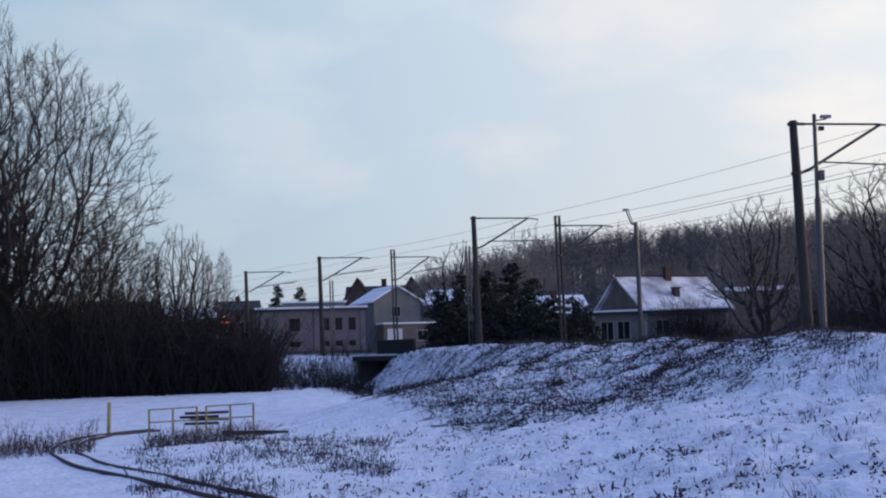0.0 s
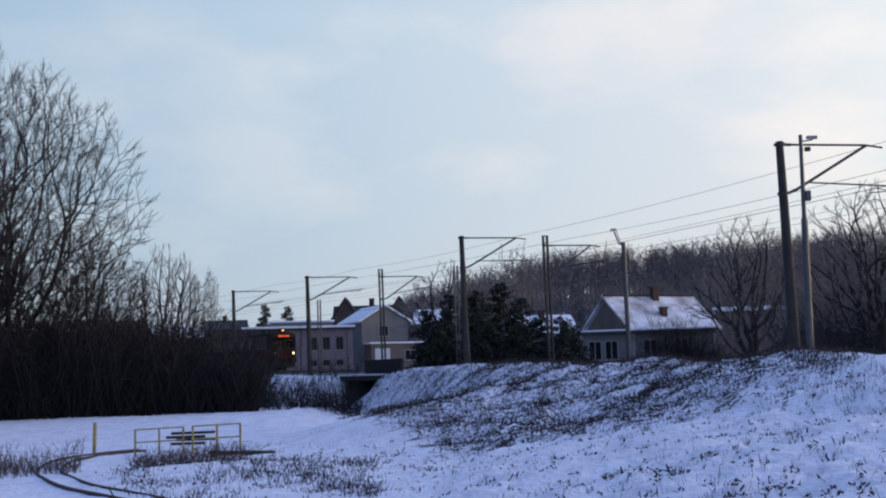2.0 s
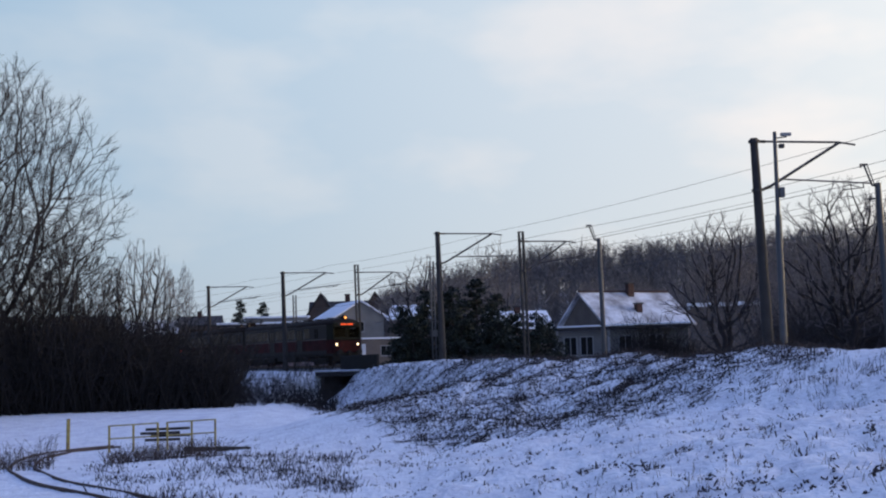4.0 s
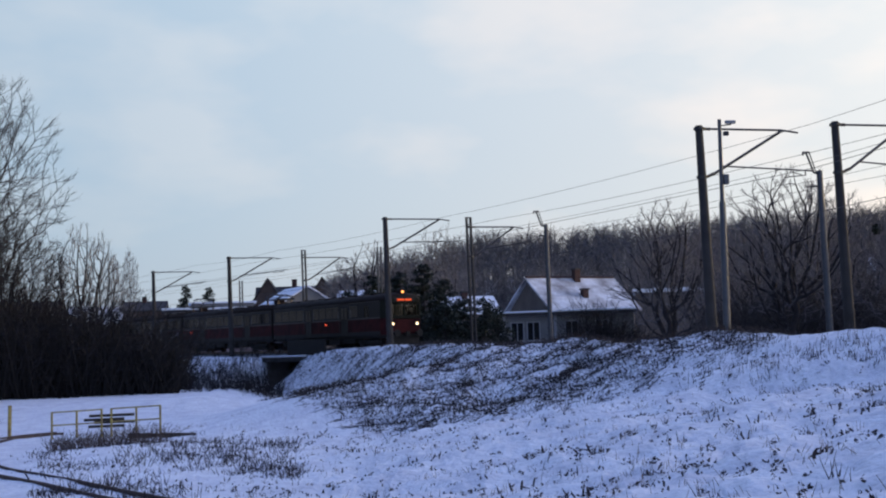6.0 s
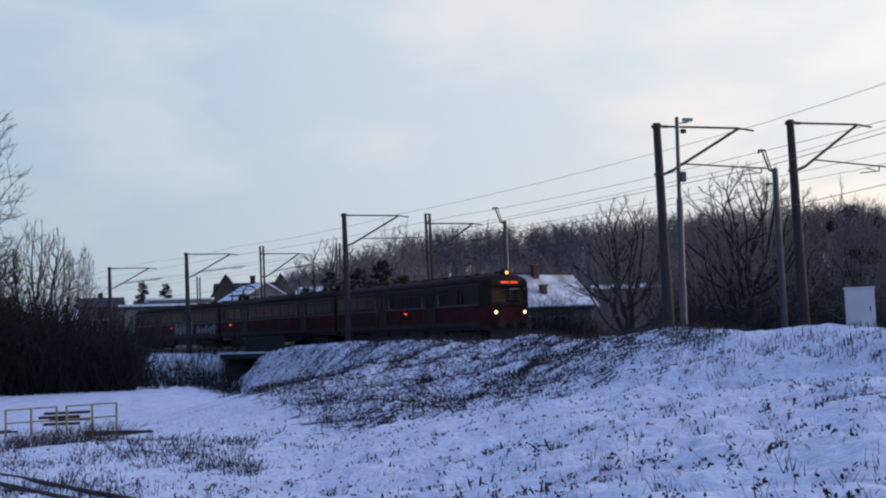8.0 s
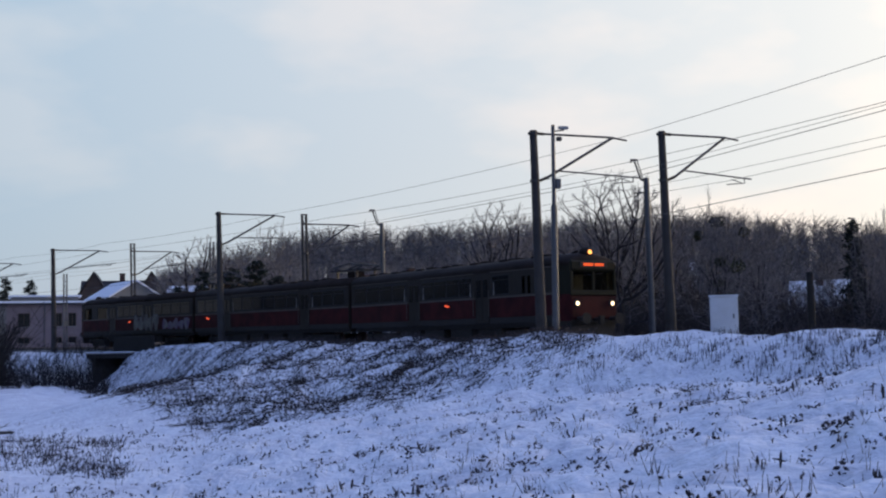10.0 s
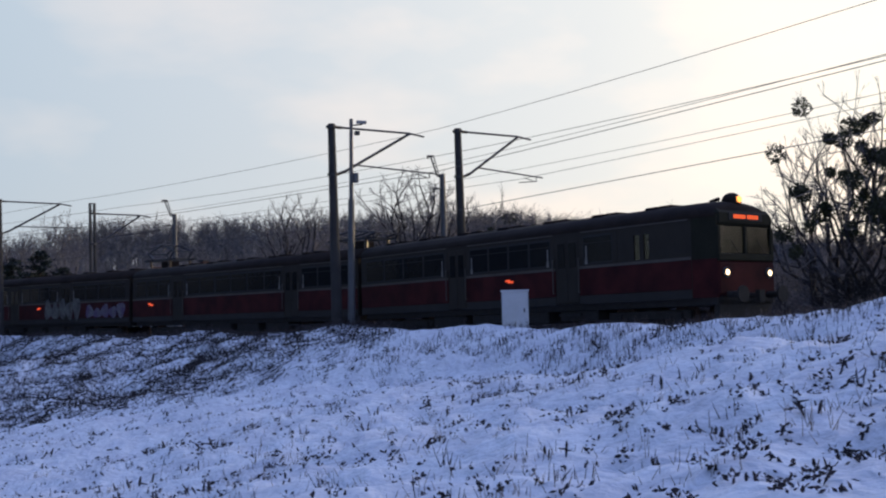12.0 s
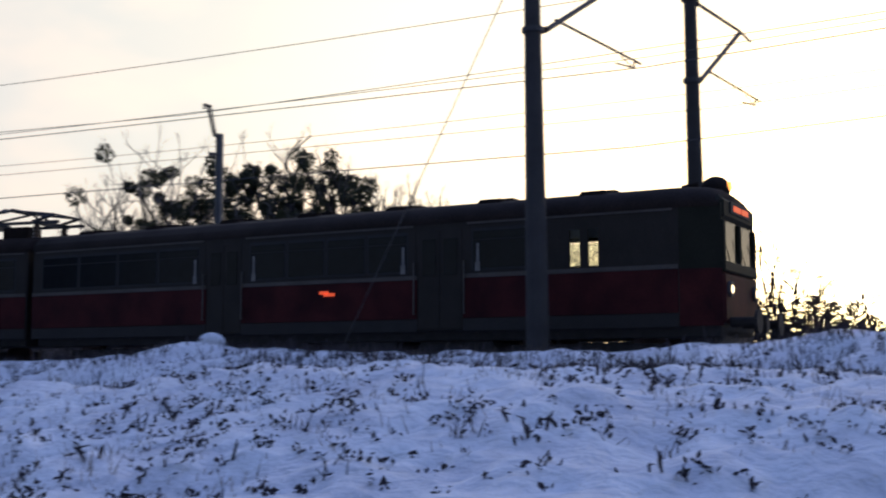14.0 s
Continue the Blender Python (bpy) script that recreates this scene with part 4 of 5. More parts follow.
rng = random.Random(5)
for i in range(4):  # stacked old timbers behind the railing
    p = polar(-11.9 + 0.35 * (i % 2), 49.6 + 0.2 * i)
    t = boxes("timber", [(-0.7 - 0.1 * i, 0.7 + 0.1 * (i % 2), -0.08, 0.08, 0.0, 0.11)], SLEEPER, None, "", 0.015)
    t.matrix_basis = pose(p.x, p.y, ground_z(p.x, p.y) + 0.25 + 0.13 * i, 0, 0, rng.uniform(-6, 12))
    tagged(t, "dark old timber on a low stack", "timber", "stacked timbers")
for b, d, ln in ((-9.7, 46.0, 1.9), (-8.6, 45.2, 1.3), (-10.2, 46.6, 1.2)):
    p = polar(b, d)
    t = boxes("timber", [(-ln / 2, ln / 2, -0.09, 0.09, -0.05, 0.13)], SLEEPER, None, "", 0.015)
    t.matrix_basis = pose(p.x, p.y, ground_z(p.x, p.y), 0, 3, 8)
    tagged(t, "dark old timber lying in the snow", "timber", "stacked timbers")


def relay_cabinet():
    p = polar(26.1, 36.0)
    e = empty("relay_cabinet", pose(p.x, p.y, 1.75, 0, 0, -26))
    boxes("cabinet_body", [(-0.41, 0.41, -0.2, 0.2, -0.3, 1.08)], CABINET, e, "", 0.015)
    boxes("cabinet_lid", [(-0.44, 0.44, -0.23, 0.23, 1.08, 1.13)], CABINET, e, "", 0.01)
    boxes("cabinet_door", [(-0.36, 0.36, -0.212, -0.2, -0.1, 1.02)], CABINET, e, "", 0.004)
    boxes("handle", [(0.26, 0.30, -0.23, -0.212, 0.42, 0.56)], GALV, e)
    return tagged(e, "plain white metal relay cabinet by the track", "cabinet")


relay_cabinet()
p = polar(30.1, 46.0)
bm = bmesh.new()
tube(bm, (0, 0, -0.5), (0, 0, 2.9), 0.16, 0.13, 10)
q = part("wooden_post", bm, UNDER)
q.matrix_basis = pose(p.x, p.y, 1.1)
tagged(q, "short dark timber post beyond the tracks", "post")
p = polar(45.35, 25.0)
bm = bmesh.new()
bmesh.ops.create_uvsphere(bm, u_segments=14, v_segments=8, radius=0.30, matrix=Matrix.Diagonal((1.0, 1.0, 0.8, 1)))
q = part("snow_capped_stump", bm, SNOW_ROOF, smooth=True)
q.matrix_basis = pose(p.x, p.y, ground_z(p.x, p.y) + 0.02)
tagged(q, "round stump under a cap of snow", "stump")


# ---- houses ----
def window_unit(house, x0, x1, z0, z1, y=0.0, mat=None):
    w = boxes("window", [(x0 - 0.08, x1 + 0.08, y - 0.05, y + 0.02, z0 - 0.08, z0), (x0 - 0.08, x1 + 0.08, y - 0.05, y + 0.02, z1, z1 + 0.08),
                         (x0 - 0.08, x0, y - 0.05, y + 0.02, z0, z1), (x1, x1 + 0.08, y - 0.05, y + 0.02, z0, z1), ((x0 + x1) / 2 - 0.03, (x0 + x1) / 2 + 0.03, y - 0.04, y + 0.02, z0, z1)], mat or FRAME_WHITE, house)
    boxes("pane", [(x0, x1, y - 0.015, y - 0.005, z0, z1)], DARKGLASS, w)
    boxes("sill", [(x0 - 0.15, x1 + 0.15, y - 0.14, y + 0.0, z0 - 0.13, z0 - 0.08)], FRAME_WHITE, w)


def gable_roof(house, w, d, h, rise, over=0.4, along_x=True, snow=1.0, ox=0.0):
    """A gabled roof of two snow-covered slabs over a w x d plan."""
    for s in (0, 1):
        bm = bmesh.new()
        if along_x:
            a = [(-over, -over if s == 0 else d + over, h - 0.25), (w + over, -over if s == 0 else d + over, h - 0.25), (w + over, d / 2, h + rise), (-over, d / 2, h + rise)]
        else:
            a = [(-over if s == 0 else w + over, -over, h - 0.25), (-over if s == 0 else w + over, d + over, h - 0.25), (w / 2, d + over, h + rise), (w / 2, -over, h + rise)]
        lo = [bm.verts.new((v[0] + ox, v[1], v[2])) for v in a]
        hi = [bm.verts.new((v[0] + ox, v[1], v[2] + 0.2)) for v in a]
        bm.faces.new(lo)
        bm.faces.new(hi[::-1])
        for i in range(4):
            bm.faces.new((lo[i], hi[i], hi[(i + 1) % 4], lo[(i + 1) % 4]))
        bmesh.ops.recalc_face_normals(bm, faces=bm.faces[:])
        part("roof_slope", bm, (SNOW_THIN if snow > 1 else SNOW_ROOF) if snow else ROOFING, house, "snow-covered roof slope" if snow else "dark bare roof slope")


def gable_walls(house, w, d, h, rise, mat, along_x=True, ox=0.0):
    boxes("wall", [(ox, ox + w, 0, d, -1.5, h)], mat, house)
    for s in (0, 1):
        bm = bmesh.new()
        if along_x:
            x0, x1 = (0, 0.25) if s == 0 else (w - 0.25, w)
            tri = [[bm.verts.new((x, y, z)) for y, z in ((0, h), (d, h), (d / 2, h + rise))] for x in (x0, x1)]
        else:
            y0, y1 = (0, 0.25) if s == 0 else (d - 0.25, d)
            tri = [[bm.verts.new((ox + x, y, z)) for x, z in ((0, h), (w, h), (w / 2, h + rise))] for y in (y0, y1)]
        bm.faces.new(tri[0])
        bm.faces.new(tri[1][::-1])
        for i in range(3):
            bm.faces.new((tri[0][i], tri[1][i], tri[1][(i + 1) % 3], tri[0][(i + 1) % 3]))
        bmesh.ops.recalc_face_normals(bm, faces=bm.faces[:])
        part("gable", bm, mat, house)


def chimney(house, x, y, z, h, s=0.45):
    c = boxes("chimney", [(x - s, x + s, y - s * 0.8, y + s * 0.8, z, z + h)], BRICK, house, "brick chimney", 0.02)
    boxes("chimney_cap", [(x - s - 0.08, x + s + 0.08, y - s * 0.8 - 0.08, y + s * 0.8 + 0.08, z + h, z + h + 0.12)], CONCRETE, c)


def pink_house():
    p = polar(-8.15, 140)
    e = empty("house", pose(p.x, p.y, 1.3, 0, 0, 8))
    boxes("wall", [(0, 10.3, 0, 9, -1.5, 5.7)], PINK, e)
    # the side wall's skylight is painted: grey render, paler than the pink front
    boxes("skylit_side_wall", [(-2.6, 0, 0.03, 9, -1.5, 5.68)], GREY_WALL, e, "side wall painted paler for skylight")
    boxes("eave", [(-2.9, 10.6, -0.35, 9.3, 5.7, 5.9)], ROOFING, e, "", 0.02)
    boxes("roof_snow", [(-2.9, 10.6, -0.4, 9.3, 5.9, 6.15)], SNOW_ROOF, e, "thick snow on a flat roof", 0.05)
    boxes("roof_storey", [(0.5, 8.0, 3.0, 8.5, 6.1, 6.75)], GREY_WALL, e)
    boxes("upper_snow", [(0.2, 8.3, 2.7, 8.8, 6.75, 6.95)], SNOW_ROOF, e, "", 0.04)
    for x in (1.3, 5.2, 6.75, 8.35):
        w = 1.15 if x < 2 else 0.72
        window_unit(e, x, x + w, 3.3, 4.7, 0.0, BROWN_WALL)
        window_unit(e, x, x + w, 1.4, 1.95, 0.0, BROWN_WALL)
    for x in (4.1, 9.7):
        bm = bmesh.new()
        tube(bm, (x, -0.08, 0), (x, -0.08, 5.7), 0.06, n=6)
        part("downpipe", bm, GALV, e)
    return tagged(e, "pink rendered house with a snowy flat roof", "house")


def grey_house():
    p = polar(-3.5, 150)
    e = empty("house", pose(p.x, p.y, 1.4, 0, 0, 22))
    gable_walls(e, 6.4, 9.0, 7.0, 1.9, GREY_WALL, along_x=False)
    gable_roof(e, 6.4, 9.0, 7.0, 1.9, along_x=False)
    boxes("garage_wall", [(0.4, 8.2, -2.5, 0, -1.5, 3.9)], TAN_WALL, e, "tan lean-to")
    boxes("garage_roof", [(0.2, 8.4, -2.7, 0, 3.9, 4.1)], SNOW_ROOF, e)
    boxes("garage_door", [(0.9, 2.9, -2.56, -2.5, 0.2, 3.3)], CABINET, e, "pale garage door")
    window_unit(e, 5.0, 6.4, 1.8, 3.0, -2.5)
    window_unit(e, 2.4, 3.6, 5.0, 6.2)
    return tagged(e, "grey rendered house with a snowy gable roof", "house")


def far_wing_house():
    p = polar(-0.9, 152)
    e = empty("house", pose(p.x, p.y, 1.4, 0, 0, -8))
    gable_walls(e, 5.6, 8.0, 6.6, 1.7, TAN_WALL, along_x=True)
    gable_roof(e, 5.6, 8.0, 6.6, 1.7)
    window_unit(e, 1.0, 2.0, 4.0, 5.2)
    return tagged(e, "tan rendered house with a snowy roof", "house")


def dark_roof_house():
    p = polar(-4.9, 185)
    e = empty("house", pose(p.x, p.y, 2.0, 0, 0, 0))
    gable_walls(e, 12.4, 9.0, 7.2, 3.2, BROWN_WALL)
    gable_roof(e, 12.4, 9.0, 7.2, 3.2, 0.2, snow=0)
    for ox in (-0.6, 8.0):
        gable_walls(e, 5.2, 8.6, 7.4, 4.2, BROWN_WALL, False, ox)
        gable_roof(e, 5.2, 8.4, 7.4, 4.2, 0.35, False, 0, ox)
    chimney(e, 6.0, 4.5, 10.0, 1.6, 0.4)
    return tagged(e, "large house with a steep dark roof", "house")


def white_roof_house():
    p = polar(9.7, 104)
    e = empty("house", pose(p.x, p.y, 1.2, 0, 0, 24))
    gable_walls(e, 9.2, 7.4, 3.7, 2.9, TAN_WALL)
    gable_roof(e, 9.2, 7.4, 3.7, 2.9, 0.45, True, 2.0)
    chimney(e, 5.0, 3.3, 5.6, 1.9, 0.32)
    chimney(e, 4.4, 1.2, 3.9, 1.6, 0.3)
    boxes("ridge_tiles", [(-0.4, 9.6, 3.55, 3.85, 6.75, 6.9)], BRICK, e, "", 0.03)
    window_unit(e, 7.2, 8.2, 1.6, 2.8)
    return tagged(e, "tan house with a large snow-covered roof and chimneys", "house")


def flat_annex():
    p = polar(7.15, 101)
    e = empty("outbuilding", pose(p.x, p.y, 1.2, 0, 0, -14))
    boxes("wall", [(0, 11.4, 0, 5, -1.5, 3.1)], GREY_WALL, e)
    boxes("eave", [(-0.3, 11.7, -0.5, 5.2, 3.1, 3.35)], ROOFING, e, "", 0.02)
    boxes("roof_snow", [(-0.3, 11.7, -0.5, 5.2, 3.35, 3.5)], SNOW_ROOF, e, "", 0.03)
    for x in (0.9, 2.3, 5.6, 8.2):
        window_unit(e, x, x + 1.0, 1.0, 2.5)
    for x in (0.15, 4.6):
        boxes("pillar", [(x, x + 0.22, -0.2, 0.0, -1.0, 3.1)], FRAME_WHITE, e)
    return tagged(e, "long low grey outbuilding with a snow-edged flat roof", "outbuilding")


def flat_shed():
    p = polar(13.75, 121)
    e = empty("outbuilding", pose(p.x, p.y, 1.2, 0, 0, -15))
    boxes("wall", [(0, 6.8, 0, 6, -1.5, 5.6)], TAN_WALL, e)
    boxes("roof_snow", [(-0.3, 7.1, -0.4, 6.2, 5.6, 6.0)], SNOW_ROOF, e, "", 0.05)
    return tagged(e, "tan outbuilding with a snowy flat roof", "outbuilding")


def small_house(b, d, w, h, rise, rz, mat, label, snow=1.0, z=1.2):
    p = polar(b, d)
    e = empty("house", pose(p.x, p.y, z, 0, 0, rz))
    gable_walls(e, w, w * 0.9, h, rise, mat)
    gable_roof(e, w, w * 0.9, h, rise, 0.3, True, snow)
    window_unit(e, w * 0.25, w * 0.45, h * 0.45, h * 0.75)
    window_unit(e, w * 0.6, w * 0.8, h * 0.45, h * 0.75)
    chimney(e, w * 0.5, w * 0.4, h + rise * 0.6, 1.2, 0.3)
    return tagged(e, label, "house")


pink_house(), grey_house(), far_wing_house(), dark_roof_house(), white_roof_house(), flat_annex(), flat_shed()
small_house(29.2, 104, 4.6, 2.6, 2.4, -35, GREY_WALL, "small grey house with a snow-covered roof")
small_house(-17.0, 165, 8.0, 6.5, 2.0, 5, BROWN_WALL, "brown house behind bare trees", 0)
small_house(-13.6, 170, 7.0, 5.5, 2.4, 12, GREY_WALL, "grey house behind bare trees")
small_house(-11.2, 172, 6.0, 7.4, 1.2, 5, BROWN_WALL, "brown house behind the bend of the line", 0)
small_house(4.3, 120, 6.0, 4.2, 1.6, 10, TAN_WALL, "tan house among conifers")
small_house(36.5, 92, 7.0, 4.0, 2.6, -30, BROWN_WALL, "brown house behind bare shrubs", 0)


# ---- trees and weeds ----
def sticks(name, S, mat, parent=None, label="", sides=3):
    """Thin tapered rods from an array of rows (x0, y0, z0, x1, y1, z1, r0, r1), joined into one mesh."""
    S = np.asarray(S, float)
    p, q, r0, r1 = S[:, 0:3], S[:, 3:6], S[:, 6:7], S[:, 7:8]
    d = q - p
    d /= np.linalg.norm(d, axis=1)[:, None] + 1e-9
    ref = np.where(np.abs(d[:, 2:3]) > 0.9, np.array([[1.0, 0, 0]]), np.array([[0, 0, 1.0]]))
    a = np.cross(d, ref)
    a /= np.linalg.norm(a, axis=1)[:, None]
    b = np.cross(d, a)
    rings = []
    for c, r in ((p, r0), (q, r1)):
        for i in range(sides):
            t = 2 * math.pi * i / sides
            rings.append(c + (a * math.cos(t) + b * math.sin(t)) * r)
    V = np.stack(rings, 1).reshape(-1, 3)
    n, k = len(S), 2 * sides
    base = (np.arange(n) * k)[:, None, None]
    quad = np.array([[i, (i + 1) % sides, sides + (i + 1) % sides, sides + i] for i in range(sides)])[None]
    F = (base + quad).reshape(-1, 4)
    me = bpy.data.meshes.new(name)
    me.vertices.add(len(V))
    me.vertices.foreach_set("co", V.ravel())
    me.loops.add(F.size)
    me.loops.foreach_set("vertex_index", F.ravel().astype(np.int32))
    me.polygons.add(len(F))
    me.polygons.foreach_set("loop_start", np.arange(0, F.size, 4, dtype=np.int32))
    me.update(calc_edges=True)
    me.materials.append(mat)
    ob = new(name, me)
    ob.parent = parent
    if label:
        ob["label"] = label
    return ob


def leaves(name, C, size, mat, parent=None, rs=None, label=""):
    """Small two-triangle leaves at the points C."""
    rs = rs or np.random.RandomState(1)
    n = len(C)
    a = rs.normal(size=(n, 3))
    a /= np.linalg.norm(a, axis=1)[:, None]
    b = np.cross(a, rs.normal(size=(n, 3)))
    b /= np.linalg.norm(b, axis=1)[:, None]
    s = size * rs.uniform(0.6, 1.4, (n, 1))
    V = np.stack([C - a * s, C + b * s * 0.5, C + a * s, C - b * s * 0.5], 1).reshape(-1, 3)
    F = np.arange(4 * n).reshape(-1, 4)
    me = bpy.data.meshes.new(name)
    me.vertices.add(len(V))
    me.vertices.foreach_set("co", V.ravel())
    me.loops.add(F.size)
    me.loops.foreach_set("vertex_index", F.ravel().astype(np.int32))
    me.polygons.add(n)
    me.polygons.foreach_set("loop_start", np.arange(0, F.size, 4, dtype=np.int32))
    me.update(calc_edges=True)
    me.materials.append(mat)
    ob = new(name, me)
    ob.parent = parent
    if label:
        ob["label"] = label
    return ob


def grow_tree(seed, H, R, nodes=700, base=0.28, stems=1, twigs=3, thick=0.8, low=0.75, hug=0.36, rmin=0.012):
    """Rods of a bare tree H high with a domed crown of radius R: (thick ones, twigs, tips). Boughs reach from the stems
    to points spread through the crown, each along the shortest way, and thicken with what they bear."""
    rs = np.random.RandomState(seed)
    P, par = [np.array([0.0, 0.0, -0.4])], [-1]
    for k in range(stems):
        a = 2 * math.pi * k / stems + rs.uniform(0, 1)
        lean = rs.uniform(0.10, 0.30) if stems > 1 else rs.uniform(0.0, 0.05)
        last = 0
        for i in range(1, 6):
            t = i / 5
            h = H * base * t * rs.uniform(0.96, 1.0) * (1.35 if k % 2 else 1.0)
            r = lean * h * (0.6 + 0.4 * t)
            P.append(np.array([math.cos(a) * r + rs.normal(0, 0.006 * H), math.sin(a) * r + rs.normal(0, 0.006 * H), h]))
            par.append(last)
            last = len(P) - 1
    v = rs.normal(size=(nodes, 3))
    v /= np.linalg.norm(v, axis=1)[:, None]
    az = np.arctan2(v[:, 1], v[:, 0])
    lump = 1 + 0.10 * np.sin(3 * az + seed) + 0.08 * np.sin(5 * az + 4 * v[:, 2] + 2 * seed)
    v *= (rs.uniform(0, 1, nodes) ** 0.42 * lump)[:, None]
    zb = H * base * low
    hc = (H * 0.97 - zb) / 2
    wide = R * np.where(v[:, 2] > 0, 1 - 0.22 * v[:, 2] ** 2, 1 - 0.05 * v[:, 2] ** 2)
    C = np.column_stack([v[:, 0] * wide, v[:, 1] * wide, zb + hc + v[:, 2] * hc])
    fork = np.array([0, 0, H * base])
    C = C[np.argsort(np.linalg.norm(C - fork, axis=1))]
    n0 = len(P)
    Q = np.vstack([np.array(P), C])
    N = len(Q)
    par += [0] * (N - n0)
    way = np.zeros(N)
    for i in range(1, n0):
        way[i] = way[par[i]] + np.linalg.norm(Q[i] - Q[par[i]])
    for i in range(n0, N):
        e = Q[i] - Q[2:i]
        d = np.linalg.norm(e, axis=1)
        k = int(np.argmin(d * (1.15 - 0.15 * e[:, 2] / (d + 1e-6)) + hug * way[2:i])) + 2
        par[i] = k
        way[i] = way[k] + d[k - 2]
    load = np.zeros(N)
    kids = np.zeros(N, int)
    heir = np.zeros(N, int)  # the child that carries on the bough
    best = np.zeros(N)
    for i in range(N - 1, 0, -1):
        load[i] += 1.0 if kids[i] == 0 else 0.0
        load[par[i]] += load[i]
        kids[par[i]] += 1
        if load[i] > best[par[i]]:
            best[par[i]], heir[par[i]] = load[i], i
    inner = np.array([i for i in range(n0, N) if kids[i]])
    up = np.array(par)
    for _ in range(3):
        Q[inner] += 0.5 * ((Q[up[inner]] + Q[heir[inner]]) / 2 - Q[inner])
    rad = np.maximum(rmin * 1.3, 0.016 * H * thick * (load / max(1.0, load[1])) ** 0.45 / stems ** 0.4)
    D = np.zeros((N, 3))
    big, fine, tips = [], [], []
    for i in range(1, N):
        a, b = Q[par[i]], Q[i]
        e = b - a
        L = np.linalg.norm(e) + 1e-9
        ahead = D[par[i]] if par[i] else e / L
        m = (a + b) / 2 + (ahead * L - e) * 0.12 + rs.normal(0, 0.018, 3) * L
        D[i] = (b - m) / (np.linalg.norm(b - m) + 1e-9)
        r0 = min(rad[par[i]], rad[i] * 1.3) if i >= n0 else rad[max(1, par[i])]
        out = big if rad[i] > rmin * 2.6 else fine
        out.append((*a, *m, r0, (r0 + rad[i]) / 2))
        out.append((*m, *b, (r0 + rad[i]) / 2, rad[i]))
    mid = np.array([0, 0, zb + hc * 0.6])
    for i in range(n0, N):
        if kids[i] > 1:
            continue
        if kids[i] == 0:
            tips.append(tuple(Q[i]))
        o = Q[i] - mid
        o = o / (np.linalg.norm(o) + 1e-9)
        for _ in range(twigs if kids[i] == 0 else max(1, twigs // 2)):
            g = 0.55 * D[i] + 0.5 * o + rs.normal(0, 0.31, 3) + np.array([0, 0, 0.14])
            g /= np.linalg.norm(g)
            ln = min(H, 19.0) * rs.uniform(0.028, 0.064)
            q = Q[i] + g * ln
            fine.append((*Q[i], *q, rmin, rmin * 0.45))
            for _ in range(2):
                f = rs.uniform(0.25, 0.8)
                h = g + rs.normal(0, 0.32, 3) + np.array([0, 0, 0.15])
                h /= np.linalg.norm(h)
                w = Q[i] + g * ln * f
                fine.append((*w, *(w + h * ln * rs.uniform(0.35, 0.6)), rmin * 0.7, rmin * 0.35))
    return big, fine, tips


def bare_tree(name, seed, H, label, twig_mat=None, **kw):
    big, fine, tips = grow_tree(seed, H, **kw)
    e = empty(name)
    sticks("trunk", big, BARK, e, "", 6)
    sticks("crown", fine, twig_mat or HAZED_TWIG, e, "", 3)
    return tagged(e, label, "tree"), tips


models = []
for sd, kw in ((11, dict(R=3.3, base=0.30)), (12, dict(R=3.7, base=0.2, stems=3, twigs=4)), (13, dict(R=1.9, base=0.22, stems=2, low=0.9)), (14, dict(R=3.9, base=0.16, stems=4, low=1.0, twigs=5)),
               (15, dict(R=3.4, base=0.25, nodes=330, rmin=0.016)), (16, dict(R=3.0, base=0.2, stems=2, nodes=330, rmin=0.016))):
    t, _ = bare_tree("bare_tree", sd, 10.0, "bare leafless tree with fine twigs paled for haze", **kw)
    tagged(t, group="bare trees beyond the railway")
    models.append(t)
used = [False] * len(models)
rng = random.Random(77)


def plant(k, b, d, top, base=None, wide=1.0):
    """A tree whose top stands at the height top."""
    p = polar(b, d)
    z = ground_z(p.x, p.y) if base is None else base
    s = (top - z) / 10.0
    m = pose(p.x, p.y, z, 0, 0, rng.uniform(0, 360))
    if used[k]:
        t = copy_thing(models[k], m)
    else:
        t, used[k] = models[k], True
        t.matrix_basis = m
    t.scale = (s * wide, s * wide, s)
    return t


